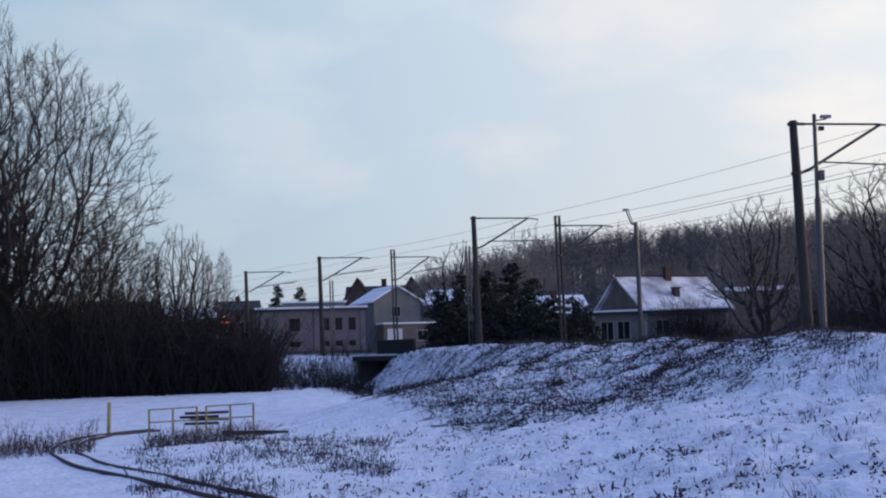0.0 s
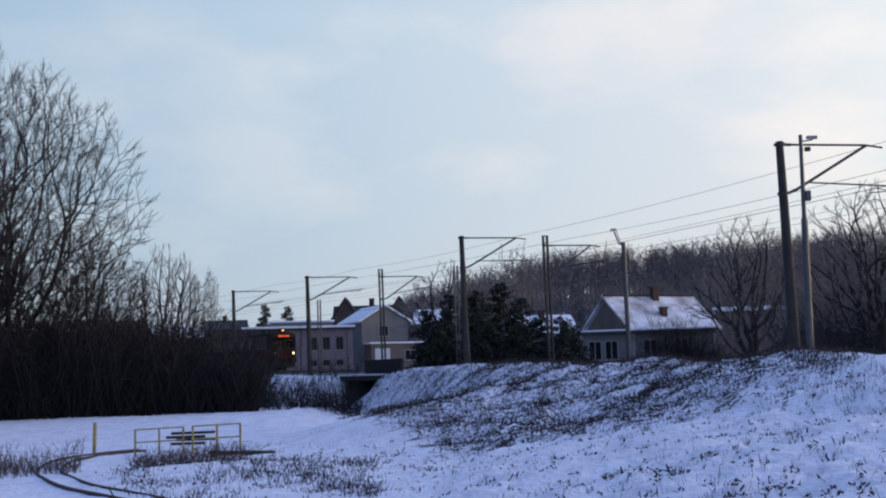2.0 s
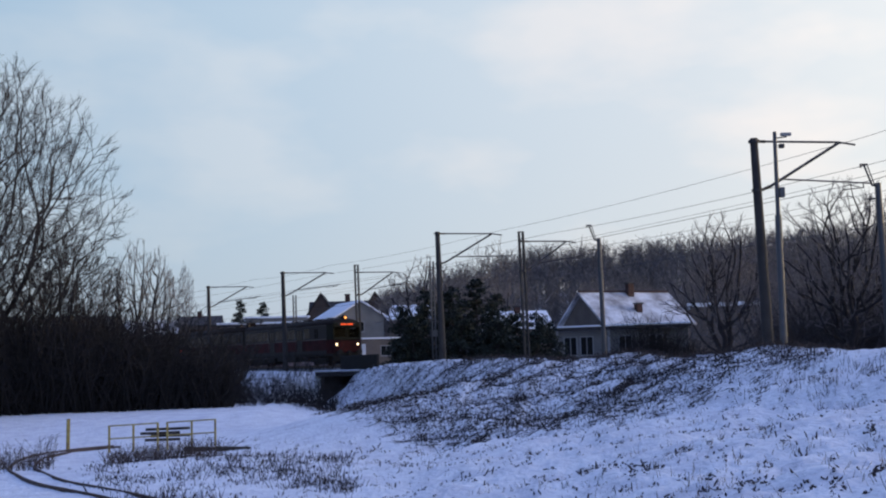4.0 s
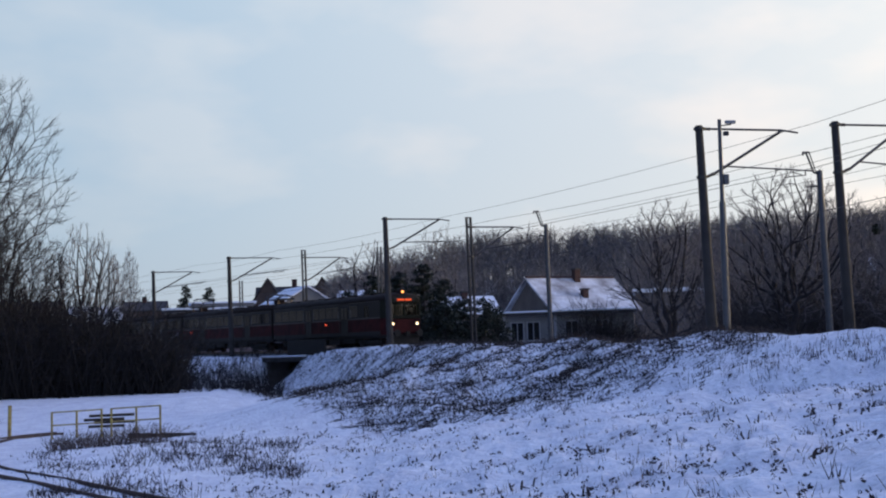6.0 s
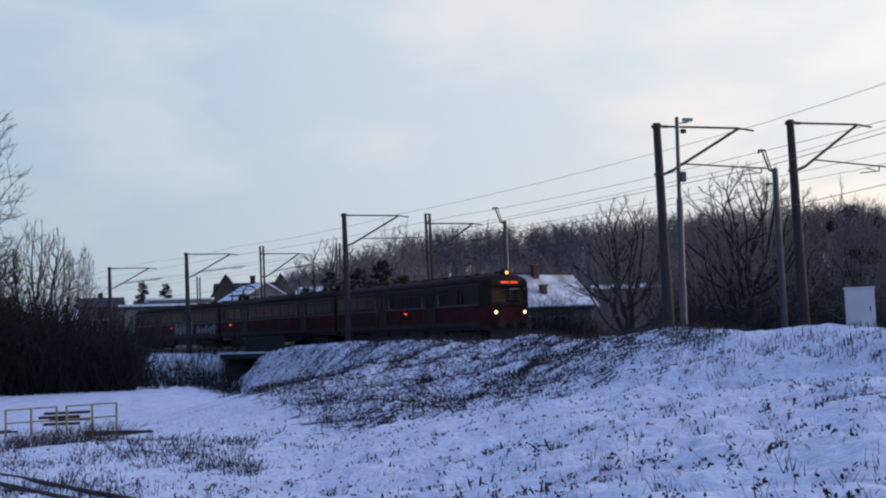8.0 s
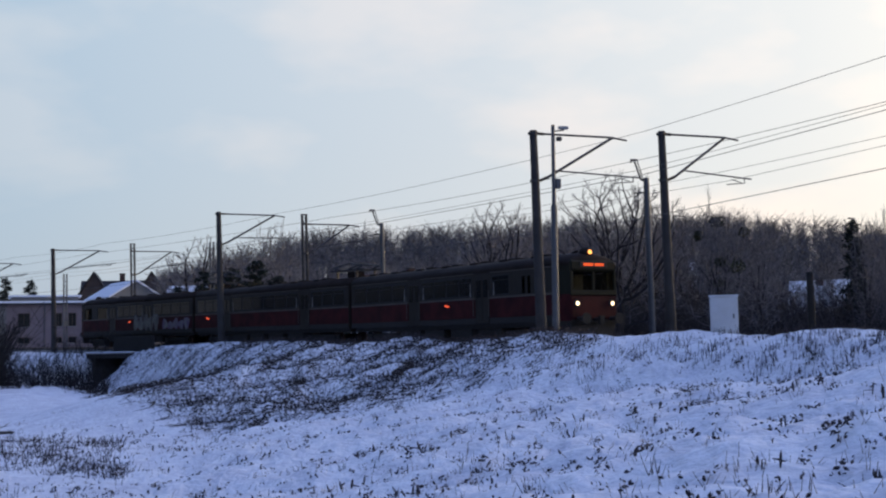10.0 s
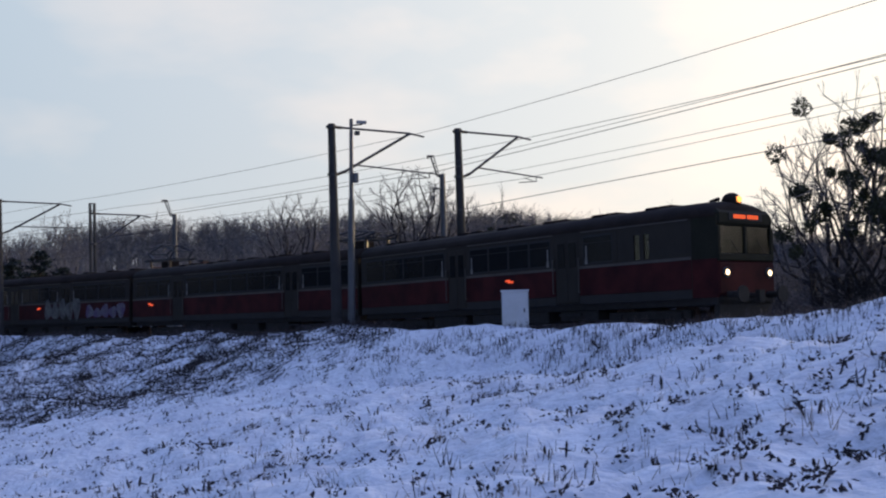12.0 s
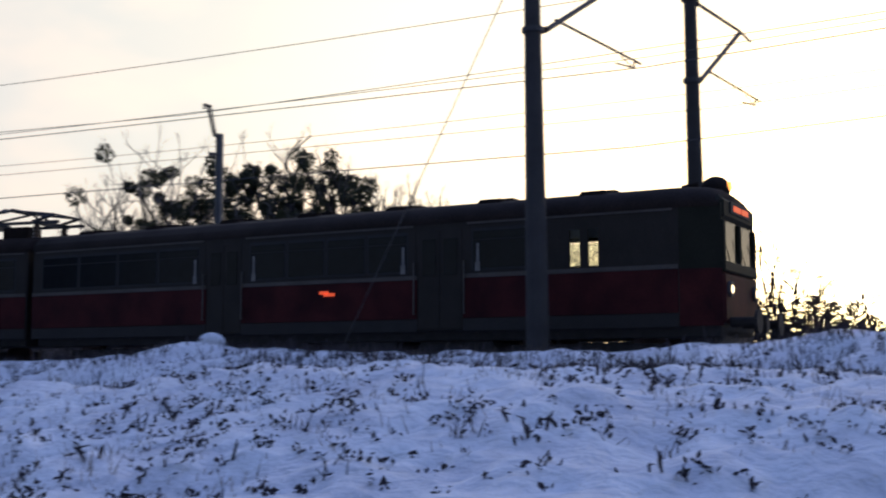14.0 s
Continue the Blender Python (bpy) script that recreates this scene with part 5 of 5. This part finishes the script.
# single trees that stand out beyond the railway
for k, b, d, el, w in ((3, 15.4, 86, 0.119, 1.0), (0, 16.9, 92, 0.105, 1.0), (1, 19.2, 78, 0.110, 1.0), (3, 21.2, 64, 0.140, 1.05), (0, 22.9, 74, 0.120, 1.0), (1, 24.6, 74, 0.105, 1.0), (2, 26.0, 60, 0.112, 0.8), (2, 27.8, 62, 0.105, 0.8),
                       (2, 32.6, 66, 0.098, 0.6), (2, 33.8, 64, 0.108, 0.6), (2, 34.9, 70, 0.10, 0.6), (2, 36.4, 66, 0.092, 0.6), (2, 37.6, 64, 0.102, 0.6), (0, 38.9, 62, 0.09, 0.7), (2, 30.8, 72, 0.07, 0.7),
                       (3, 41.5, 56, 0.155, 1.0), (3, 52.6, 58, 0.165, 0.8), (0, 54.3, 60, 0.16, 0.9), (1, 56.0, 58, 0.15, 0.9), (3, 57.8, 60, 0.125, 0.9), (0, 61.5, 52, 0.10, 0.8), (2, 63.2, 50, 0.145, 0.6), (2, 64.8, 52, 0.15, 0.6), (2, 66.5, 50, 0.14, 0.6), (0, 70.0, 60, 0.13, 0.8), (3, 72.5, 62, 0.135, 0.9), (0, 74.5, 60, 0.12, 0.9), (1, 77.0, 60, 0.11, 1.0), (0, 80.0, 60, 0.11, 1.0),
                       (1, -15.2, 92, 0.085, 0.9), (3, -13.0, 92, 0.110, 0.75), (2, -11.6, 150, 0.092, 0.5), (2, -10.8, 152, 0.095, 0.45), (1, -17.2, 90, 0.09, 1.0),
                       (0, 4.2, 132, 0.108, 0.9), (0, 2.6, 134, 0.088, 1.0), (3, 0.9, 128, 0.093, 1.1)):
    plant(k, b, d, EYE + el * d, wide=w)
# the belt of trees behind the line
for i in range(66):
    b = 10.5 + 32 * (i + rng.random()) / 66
    d = rng.uniform(78, 118) if b > 18 else rng.uniform(128, 155)
    el = np.interp(b, [10, 14, 20, 26, 30, 43], [0.076, 0.080, 0.078, 0.066, 0.056, 0.06]) * rng.uniform(0.75, 1.02)
    plant(4 + rng.randrange(2), b, d, EYE + el * d, wide=rng.uniform(0.9, 1.3))
for i in range(22):
    b = 40 + 45 * (i + rng.random()) / 22
    d = rng.uniform(62, 90)
    plant(4 + rng.randrange(2), b, d, EYE + rng.uniform(0.03, 0.065) * d, wide=1.2)

# the great bare tree beside the hollow
for b, d, top, sd, kw in ((-20.7, 80, 23.6, 31, dict(R=8.9, nodes=3800, base=0.20, stems=5, low=0.6, twigs=5)), (-26.0, 86, 27.0, 32, dict(R=8.5, nodes=1500, base=0.2, stems=4, twigs=4)),
                          (-17.2, 78, 11.6, 33, dict(R=5.0, nodes=1300, base=0.15, stems=5, low=1.0, twigs=6)), (-22.8, 82, 16.0, 35, dict(R=5.5, nodes=1300, base=0.15, stems=4, low=1.0, twigs=6))):
    p = polar(b, d)
    z = ground_z(p.x, p.y)
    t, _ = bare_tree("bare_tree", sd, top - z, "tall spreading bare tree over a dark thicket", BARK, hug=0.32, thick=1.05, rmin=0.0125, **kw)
    t.matrix_basis = pose(p.x, p.y, z)
    tagged(t, group="bare trees by the hollow")


def clump_tree(seed, H, clumps, label):
    big, fine, tips = grow_tree(seed, H, H * 0.34, 420, 0.16, 3, 3, 0.8, 0.9, 0.36, 0.010)
    e = empty("mistletoe_tree")
    sticks("trunk", big, BARK, e, "", 6)
    sticks("crown", fine, HAZED_TWIG, e, "", 3)
    rs = np.random.RandomState(seed)
    T = np.array(tips)
    T = T[(T[:, 2] > H * 0.35) & (T[:, 2] < H * 0.9)]
    C = []
    for k in rs.choice(len(T), min(len(T), clumps * 2), replace=False):
        n = rs.randint(160, 340)
        v = rs.normal(size=(n, 3))
        v *= (rs.uniform(0.15, 1.0, n) ** 0.4 / np.linalg.norm(v, axis=1))[:, None] * rs.uniform(0.22, 0.46) * rs.uniform(0.8, 1.2, (1, 3))
        C.append(T[k] + v)
    leaves("mistletoe", np.concatenate(C), 0.075, CLUMP, e, rs, "round dark evergreen clumps")
    return tagged(e, label, "tree", "mistletoe trees")


for i, (b, d, el, n) in enumerate(((42.7, 50, 0.20, 26), (45.0, 54, 0.165, 10), (47.4, 50, 0.20, 46), (49.4, 51, 0.205, 48), (51.3, 53, 0.185, 22), (53.4, 56, 0.165, 8), (55.4, 58, 0.16, 5), (57.8, 60, 0.13, 4), (25.8, 62, 0.118, 4))):
    p = polar(b, d)
    z = ground_z(p.x, p.y)
    t = clump_tree(300 + i, EYE + el * d - z, n, "bare tree full of round mistletoe clumps")
    t.matrix_basis = pose(p.x, p.y, z, 0, 0, 40 * i)


def conifer(seed, H, R):
    r = random.Random(seed)
    e = empty("conifer")
    sticks("trunk", [(0, 0, -0.3, 0, 0, H * 0.95, 0.016 * H, 0.02)], BARK, e, "", 6)
    rs = np.random.RandomState(seed)
    S, C = [], []
    for i in range(int(H * 12)):
        z = H * (0.06 + 0.92 * i / (H * 12))
        L = R * (1 - z / H) ** 0.55 * r.uniform(0.55, 1.05) + 0.1
        a = r.uniform(0, 2 * math.pi)
        tip = Vector((math.cos(a) * L, math.sin(a) * L, z - 0.25 * L + 0.1))
        S.append((0, 0, z, *tip, 0.03, 0.01))
        for _ in range(int(52 * L) + 10):
            q = Vector((0, 0, z)).lerp(tip, r.uniform(0.25, 1.0))
            C.append((q.x + r.gauss(0, 0.12), q.y + r.gauss(0, 0.12), q.z + r.gauss(0, 0.10)))
    sticks("boughs", S, BARK, e, "", 3)
    leaves("needles", np.array(C), 0.11, NEEDLE, e, rs)
    return tagged(e, "dense dark green conifer behind the tracks", "conifer", "conifers behind the tracks")


for i, (b, d, el, R) in enumerate(((-0.3, 92, 0.055, 2.6), (0.9, 90, 0.068, 2.9), (2.2, 92, 0.070, 3.0), (3.4, 93, 0.076, 3.0), (4.4, 90, 0.062, 2.6), (5.4, 88, 0.045, 2.6), (6.3, 86, 0.044, 2.4), (6.9, 88, 0.036, 1.8), (2.6, 86, 0.050, 2.6), (0.2, 87, 0.045, 2.5), (4.4, 85, 0.040, 2.5), (-8.2, 175, 0.062, 2.5), (-7.1, 178, 0.06, 2.5))):
    p = polar(b, d)
    z = ground_z(p.x, p.y)
    c = conifer(500 + i, EYE + el * d - z, R)
    c.matrix_basis = pose(p.x, p.y, z)
# one slim cypress among the bare trees
p = polar(32.1, 70)
c = conifer(520, EYE + 0.095 * 70 - 1.0, 0.9)
c.matrix_basis = pose(p.x, p.y, 1.0)


def thicket(name, seed, n, spot, height, label, mat=THICKET, r=0.022, lean=0.35, cat="thicket", twigs=3):
    """A dense mass of bare stems with side twigs. spot(rs, n) gives points; height(x, y, rs) their heights."""
    rs = np.random.RandomState(seed)
    P = spot(rs, n)
    Z = ground(P)
    H = height(P, rs)
    L = rs.normal(0, lean, (n, 2)) * H[:, None]
    base = np.column_stack([P, Z - 0.1])
    top = np.column_stack([P + L, Z + H])
    rows = [np.column_stack([base, top, np.full(n, r), np.full(n, r * 0.4)])]
    for k in range(twigs):
        t = rs.uniform(0.15, 0.95, (n, 1))
        s = base + (top - base) * t
        e = s + np.column_stack([rs.normal(0, 0.28, (n, 2)), rs.uniform(-0.02, 0.45, n)]) * (H[:, None] * 0.55)
        rows.append(np.column_stack([s, e, np.full(n, r * 0.7), np.full(n, r * 0.3)]))
    return tagged(sticks(name, np.concatenate(rows), mat), label, cat, kind="stuff")


def sector(b0, b1, d0, d1):
    def spot(rs, n):
        b, d = np.radians(rs.uniform(b0, b1, n)), rs.uniform(d0, d1, n)
        return np.column_stack([d * np.sin(b), d * np.cos(b)])
    return spot


def tops(table, lo=0.35):
    """Heights that reach an outline given by bearing and slope of sight."""
    bs, es = zip(*table)

    def height(P, rs):
        b, d = np.degrees(np.arctan2(P[:, 0], P[:, 1])), np.hypot(P[:, 0], P[:, 1])
        h = EYE + np.interp(b, bs, es) * d - ground(P)
        return np.maximum(0.3, h * rs.uniform(lo, 1.0, len(P)) * (1 + 0.12 * np.sin(b * 5.1) + 0.08 * np.sin(b * 13.0)))
    return height


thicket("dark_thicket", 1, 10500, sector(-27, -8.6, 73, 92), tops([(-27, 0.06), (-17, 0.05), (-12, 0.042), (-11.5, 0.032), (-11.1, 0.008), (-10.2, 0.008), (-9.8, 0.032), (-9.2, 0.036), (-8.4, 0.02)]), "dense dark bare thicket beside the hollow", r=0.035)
thicket("shrub_belt", 2, 5200, sector(16.8, 42, 66, 80), tops([(10, 0.0), (16, 0.01), (18, 0.035), (22, 0.05), (28, 0.04), (32, 0.038), (42, 0.045)]), "dark belt of bare shrubs beyond the tracks", HAZED_BRUSH, 0.03)
thicket("shrub_belt", 3, 6000, sector(41, 88, 46, 60), tops([(41, 0.04), (50, 0.06), (56, 0.075), (60, 0.05), (66, 0.05), (71, 0.075), (78, 0.06), (88, 0.035)]), "dark belt of bare shrubs beyond the tracks", r=0.027)
thicket("bank_shrubs", 4, 900, sector(-8.4, -3.6, 74, 92), lambda P, rs: rs.uniform(0.6, 2.2, len(P)), "sparse bare shrubs on the snowy bank", r=0.018, twigs=4)
thicket("garden_shrub", 8, 620, sector(10.2, 14.0, 96, 99), tops([(10.2, 0.012), (11.2, 0.028), (11.8, 0.044), (12.5, 0.026), (14.0, 0.018)]), "dark bare garden shrub before a house", r=0.03)
thicket("reed_patch", 5, 700, sector(-22, -16.8, 40, 46), lambda P, rs: rs.uniform(0.15, 0.9, len(P)) * np.clip(0.6 + 0.9 * wave(P[:, 0], P[:, 1], 1.0), 0.15, 1.3), "brown dry reeds in the snow", REED, 0.010)
thicket("bramble_patch", 6, 800, sector(-14.5, -9.0, 41.0, 46.0), lambda P, rs: rs.uniform(0.12, 0.65, len(P)) * np.clip(0.6 + 0.6 * wave(P[:, 0], P[:, 1], 1.1), 0.2, 1.2), "brown dry brambles around the railing", REED, 0.010, 0.7)


# far woods on the hill
def far_woods():
    rs = np.random.RandomState(9)
    rows = []
    for i in range(2600):
        b, d = rs.uniform(-1.5, 45), rs.uniform(170, 300)
        x, y = d * math.sin(radians(b)), d * math.cos(radians(b))
        z = ground_z(x, y)
        h = rs.uniform(8, 13)
        n = 46
        t = rs.uniform(0.25, 1.0, n)
        s = np.column_stack([np.full(n, x), np.full(n, y), z + h * t * 0.8])
        e = s + np.column_stack([rs.normal(0, h * 0.13, (n, 2)), rs.uniform(0.05, 0.25, n) * h])
        rows.append(np.column_stack([s, e, np.full(n, 0.06), np.full(n, 0.02)]))
        rows.append(np.array([[x, y, z - 0.5, x, y, z + h * 0.8, 0.16, 0.05]]))
    return tagged(sticks("far_woods", np.concatenate(rows), HAZED_TWIG), "bare woods on a distant hillside, paled for haze", "woods", kind="stuff")


far_woods()


# ---- weeds in the snow ----
def weeds(name, seed, clusters, spot, keep, stems, hmin, hmax, spread, r, mat, label, lean=0.25, tilt=(0.0, 0.0), lying=False):
    rs = np.random.RandomState(seed)
    P = spot(rs, clusters)
    u, ya = offset_of(P)
    P = P[keep(P, u, ya, rs)]
    k = rs.randint(1, stems * 2, len(P))
    Q = np.repeat(P, k, axis=0) + rs.normal(0, spread, (k.sum(), 2))
    S = np.repeat(rs.uniform(hmin, hmax, len(P)), k) * rs.uniform(0.4, 1.1, k.sum())
    Z = ground(Q)
    L = rs.normal(0, lean, (len(Q), 2)) + np.array(tilt)
    top = np.column_stack([Q + L * S[:, None], Z + S * np.sqrt(np.maximum(0.1, 1 - (L ** 2).sum(1)))])
    if lying:
        top[:, 2] = ground(top[:, :2]) + rs.uniform(0.0, 0.22, len(Q)) ** 1.5
    rows = np.column_stack([np.column_stack([Q, Z - (0.03 if not lying else -0.02)]), top, np.full(len(Q), r), np.full(len(Q), r * 0.35)])
    return tagged(sticks(name, rows, mat), label, "weeds", kind="stuff")


def field_only(P, u, ya, rs):
    return (u > 4.2) & (P[:, 1] > 2)


def on_bank(P, u, ya, rs):
    return (u > 4.0) & (u < 17.0 - 0.28 * np.maximum(0, ya - 56)) & (ya > 33 + 14 * rs.uniform(0, 1, len(u)) ** 2) & (ya < 85.5) & (P[:, 1] > 31 + 12 * rs.uniform(0, 1, len(u))) & (u < 9.5 + 1.1 * np.maximum(0, ya - 38)) & (rs.uniform(0, 1, len(u)) < 0.60 + 0.22 * wave(P[:, 0], P[:, 1], 0.7, 3.0) + 0.45 * wave(P[:, 0], P[:, 1], 3.6, 6.0))


def on_crest(P, u, ya, rs):
    return (u > 3.8) & (u < 9.6) & (ya < 60) & (rs.uniform(0, 1, len(u)) < 0.42 + 0.9 * wave(P[:, 0], P[:, 1], 0.9, 1.0))


weeds("field_weeds", 31, 380, sector(-14, 84, 9, 48), field_only, 4, 0.08, 0.26, 0.06, 0.009, STEM, "dark dead weed stalks poking through the snow", 0.3)


def leaf_tufts():
    """Withered leaf rosettes and curled dead leaves that stick out of the snow."""
    rs = np.random.RandomState(32)
    P = sector(-14, 84, 8.0, 46)(rs, 17000)
    u, ya = offset_of(P)
    P = P[(u > 4.5) & (P[:, 1] > 2)]
    d = np.hypot(P[:, 0], P[:, 1])
    P = P[rs.uniform(0, 1, len(P)) < np.clip(1.15 - d / 60, 0.35, 1) * np.clip(0.27 + 0.35 * wave(P[:, 0], P[:, 1], 0.8, 5.0) + 0.3 * wave(P[:, 0], P[:, 1], 3.5, 2.0), 0.05, 1)]
    big = rs.uniform(0, 1, len(P)) ** 1.8
    k = (4 + 16 * big * rs.uniform(0.5, 1.0, len(P))).astype(int)
    size = np.repeat(0.5 + 0.9 * big, k)
    n = k.sum()
    Q = np.repeat(P, k, axis=0) + rs.normal(0, 0.045, (n, 2)) * size[:, None]
    C = np.column_stack([Q, ground(Q) + rs.uniform(-0.01, 0.085, n) * size])
    return tagged(leaves("leaf_tufts", C, 0.031, DEAD_LEAF, None, rs), "low withered leaf tufts in the snow", "weeds", kind="stuff")


leaf_tufts()


def dock_plants():
    """Upright dead plants with shrivelled dark leaves, in loose drifts."""
    rs = np.random.RandomState(41)
    P = sector(-16, 84, 8.5, 44)(rs, 4200)
    u, ya = offset_of(P)
    ok = (u > 5.0) & (P[:, 1] > 2) & (rs.uniform(0, 1, len(P)) < 0.27 + 0.25 * wave(P[:, 0], P[:, 1], 0.6, 11.0) + 0.3 * wave(P[:, 0], P[:, 1], 2.0, 12.0))
    P = P[ok]
    tall = 0.05 + 0.14 * rs.uniform(0, 1, len(P)) ** 2.5
    k = rs.randint(1, 4, len(P))
    n = k.sum()
    Q = np.repeat(P, k, axis=0) + rs.normal(0, 0.09, (n, 2))
    h = np.repeat(tall, k) * rs.uniform(0.45, 1.15, n)
    Z = ground(Q)
    lean = rs.normal(0, 0.35, (n, 2)) * h[:, None]
    base = np.column_stack([Q, Z - 0.03])
    top = np.column_stack([Q + lean, Z + h])
    m1, m2 = base + (top - base) * 0.45, base + (top - base) * 0.78
    m2[:, :2] += rs.normal(0, 0.012, (n, 2))
    w = rs.uniform(0.010, 0.024, n) * (0.6 + 2.0 * h)
    rows = [np.column_stack([base, m1, w * 0.35, w]), np.column_stack([m1, m2, w, w * 0.9]), np.column_stack([m2, top, w * 0.9, w * 0.15])]
    for _ in range(2):  # drooping leaves
        f = rs.uniform(0.3, 0.9, (n, 1))
        c = base + (top - base) * f
        e = c + np.column_stack([rs.normal(0, 0.30, (n, 2)), rs.uniform(-0.25, 0.2, n)]) * h[:, None]
        rows.append(np.column_stack([c, e, w * 0.7, w * 0.3]))
    return tagged(sticks("dock_plants", np.concatenate(rows), DEAD_LEAF, sides=4), "upright withered dark weeds standing in the snow", "weeds", kind="stuff")


dock_plants()
weeds("low_brambles", 37, 2400, sector(-15, -3, 23, 40), lambda P, u, ya, rs: rs.uniform(0, 1, len(u)) < 0.22 + 0.6 * wave(P[:, 0], P[:, 1], 0.9, 2.0), 5, 0.08, 0.35, 0.16, 0.012, DEAD_LEAF, "low brown brambles in the snow", 0.5)
weeds("dry_straw", 33, 2200, sector(-12, 84, 9, 50), field_only, 5, 0.05, 0.2, 0.15, 0.006, STRAW, "short dry straw in the snow", 0.4)
weeds("bank_weeds", 34, 17000, sector(-6, 20, 32, 85), on_bank, 4, 0.10, 0.42, 0.25, 0.011, STEM, "tangled dead stalks on the steep bank", 0.4, (-0.15, -0.05))
weeds("fallen_stalks", 36, 12000, sector(-6, 20, 32, 85), on_bank, 4, 0.15, 0.6, 0.3, 0.013, STEM, "fallen dead stalks on the steep bank", 0.3, (-0.75, -0.45), True)


def bank_leaves():
    """Shrivelled leaves and broken tops scattered over the steep bank."""
    rs = np.random.RandomState(43)
    P = sector(-6, 20, 32, 85)(rs, 30000)
    u, ya = offset_of(P)
    P = P[on_bank(P, u, ya, rs)]
    k = rs.randint(1, 6, len(P))
    Q = np.repeat(P, k, axis=0) + rs.normal(0, 0.09, (k.sum(), 2))
    C = np.column_stack([Q, ground(Q) + rs.uniform(0.0, 0.22, len(Q))])
    return tagged(leaves("bank_leaves", C, 0.055, STEM, None, rs), "shrivelled dead leaves on the steep bank", "weeds", kind="stuff")


bank_leaves()
weeds("crest_stalks", 42, 15000, sector(17, 82, 13, 46), lambda P, u, ya, rs: (u > 4.9) & (u < 7.6) & (rs.uniform(0, 1, len(u)) < 0.45 + 0.7 * wave(P[:, 0], P[:, 1], 1.0, 21.0) + 0.4 * wave(P[:, 0], P[:, 1], 3.0, 22.0)), 4, 0.10, 0.30, 0.12, 0.011, DEAD_LEAF, "band of dead weed stalks below the top of the bank", 0.22)
weeds("crest_straw", 35, 17000, sector(6, 84, 11, 60), on_crest, 4, 0.08, 0.30, 0.14, 0.009, STEM, "dry straw along the top of the bank", 0.3)


def motions():
    for car, gap, flip in TRAIN:
        walk(car, [(t, car_pose(front_arc(t) - gap, flip)) for t in [i * 0.5 for i in range(29)]])


motions()
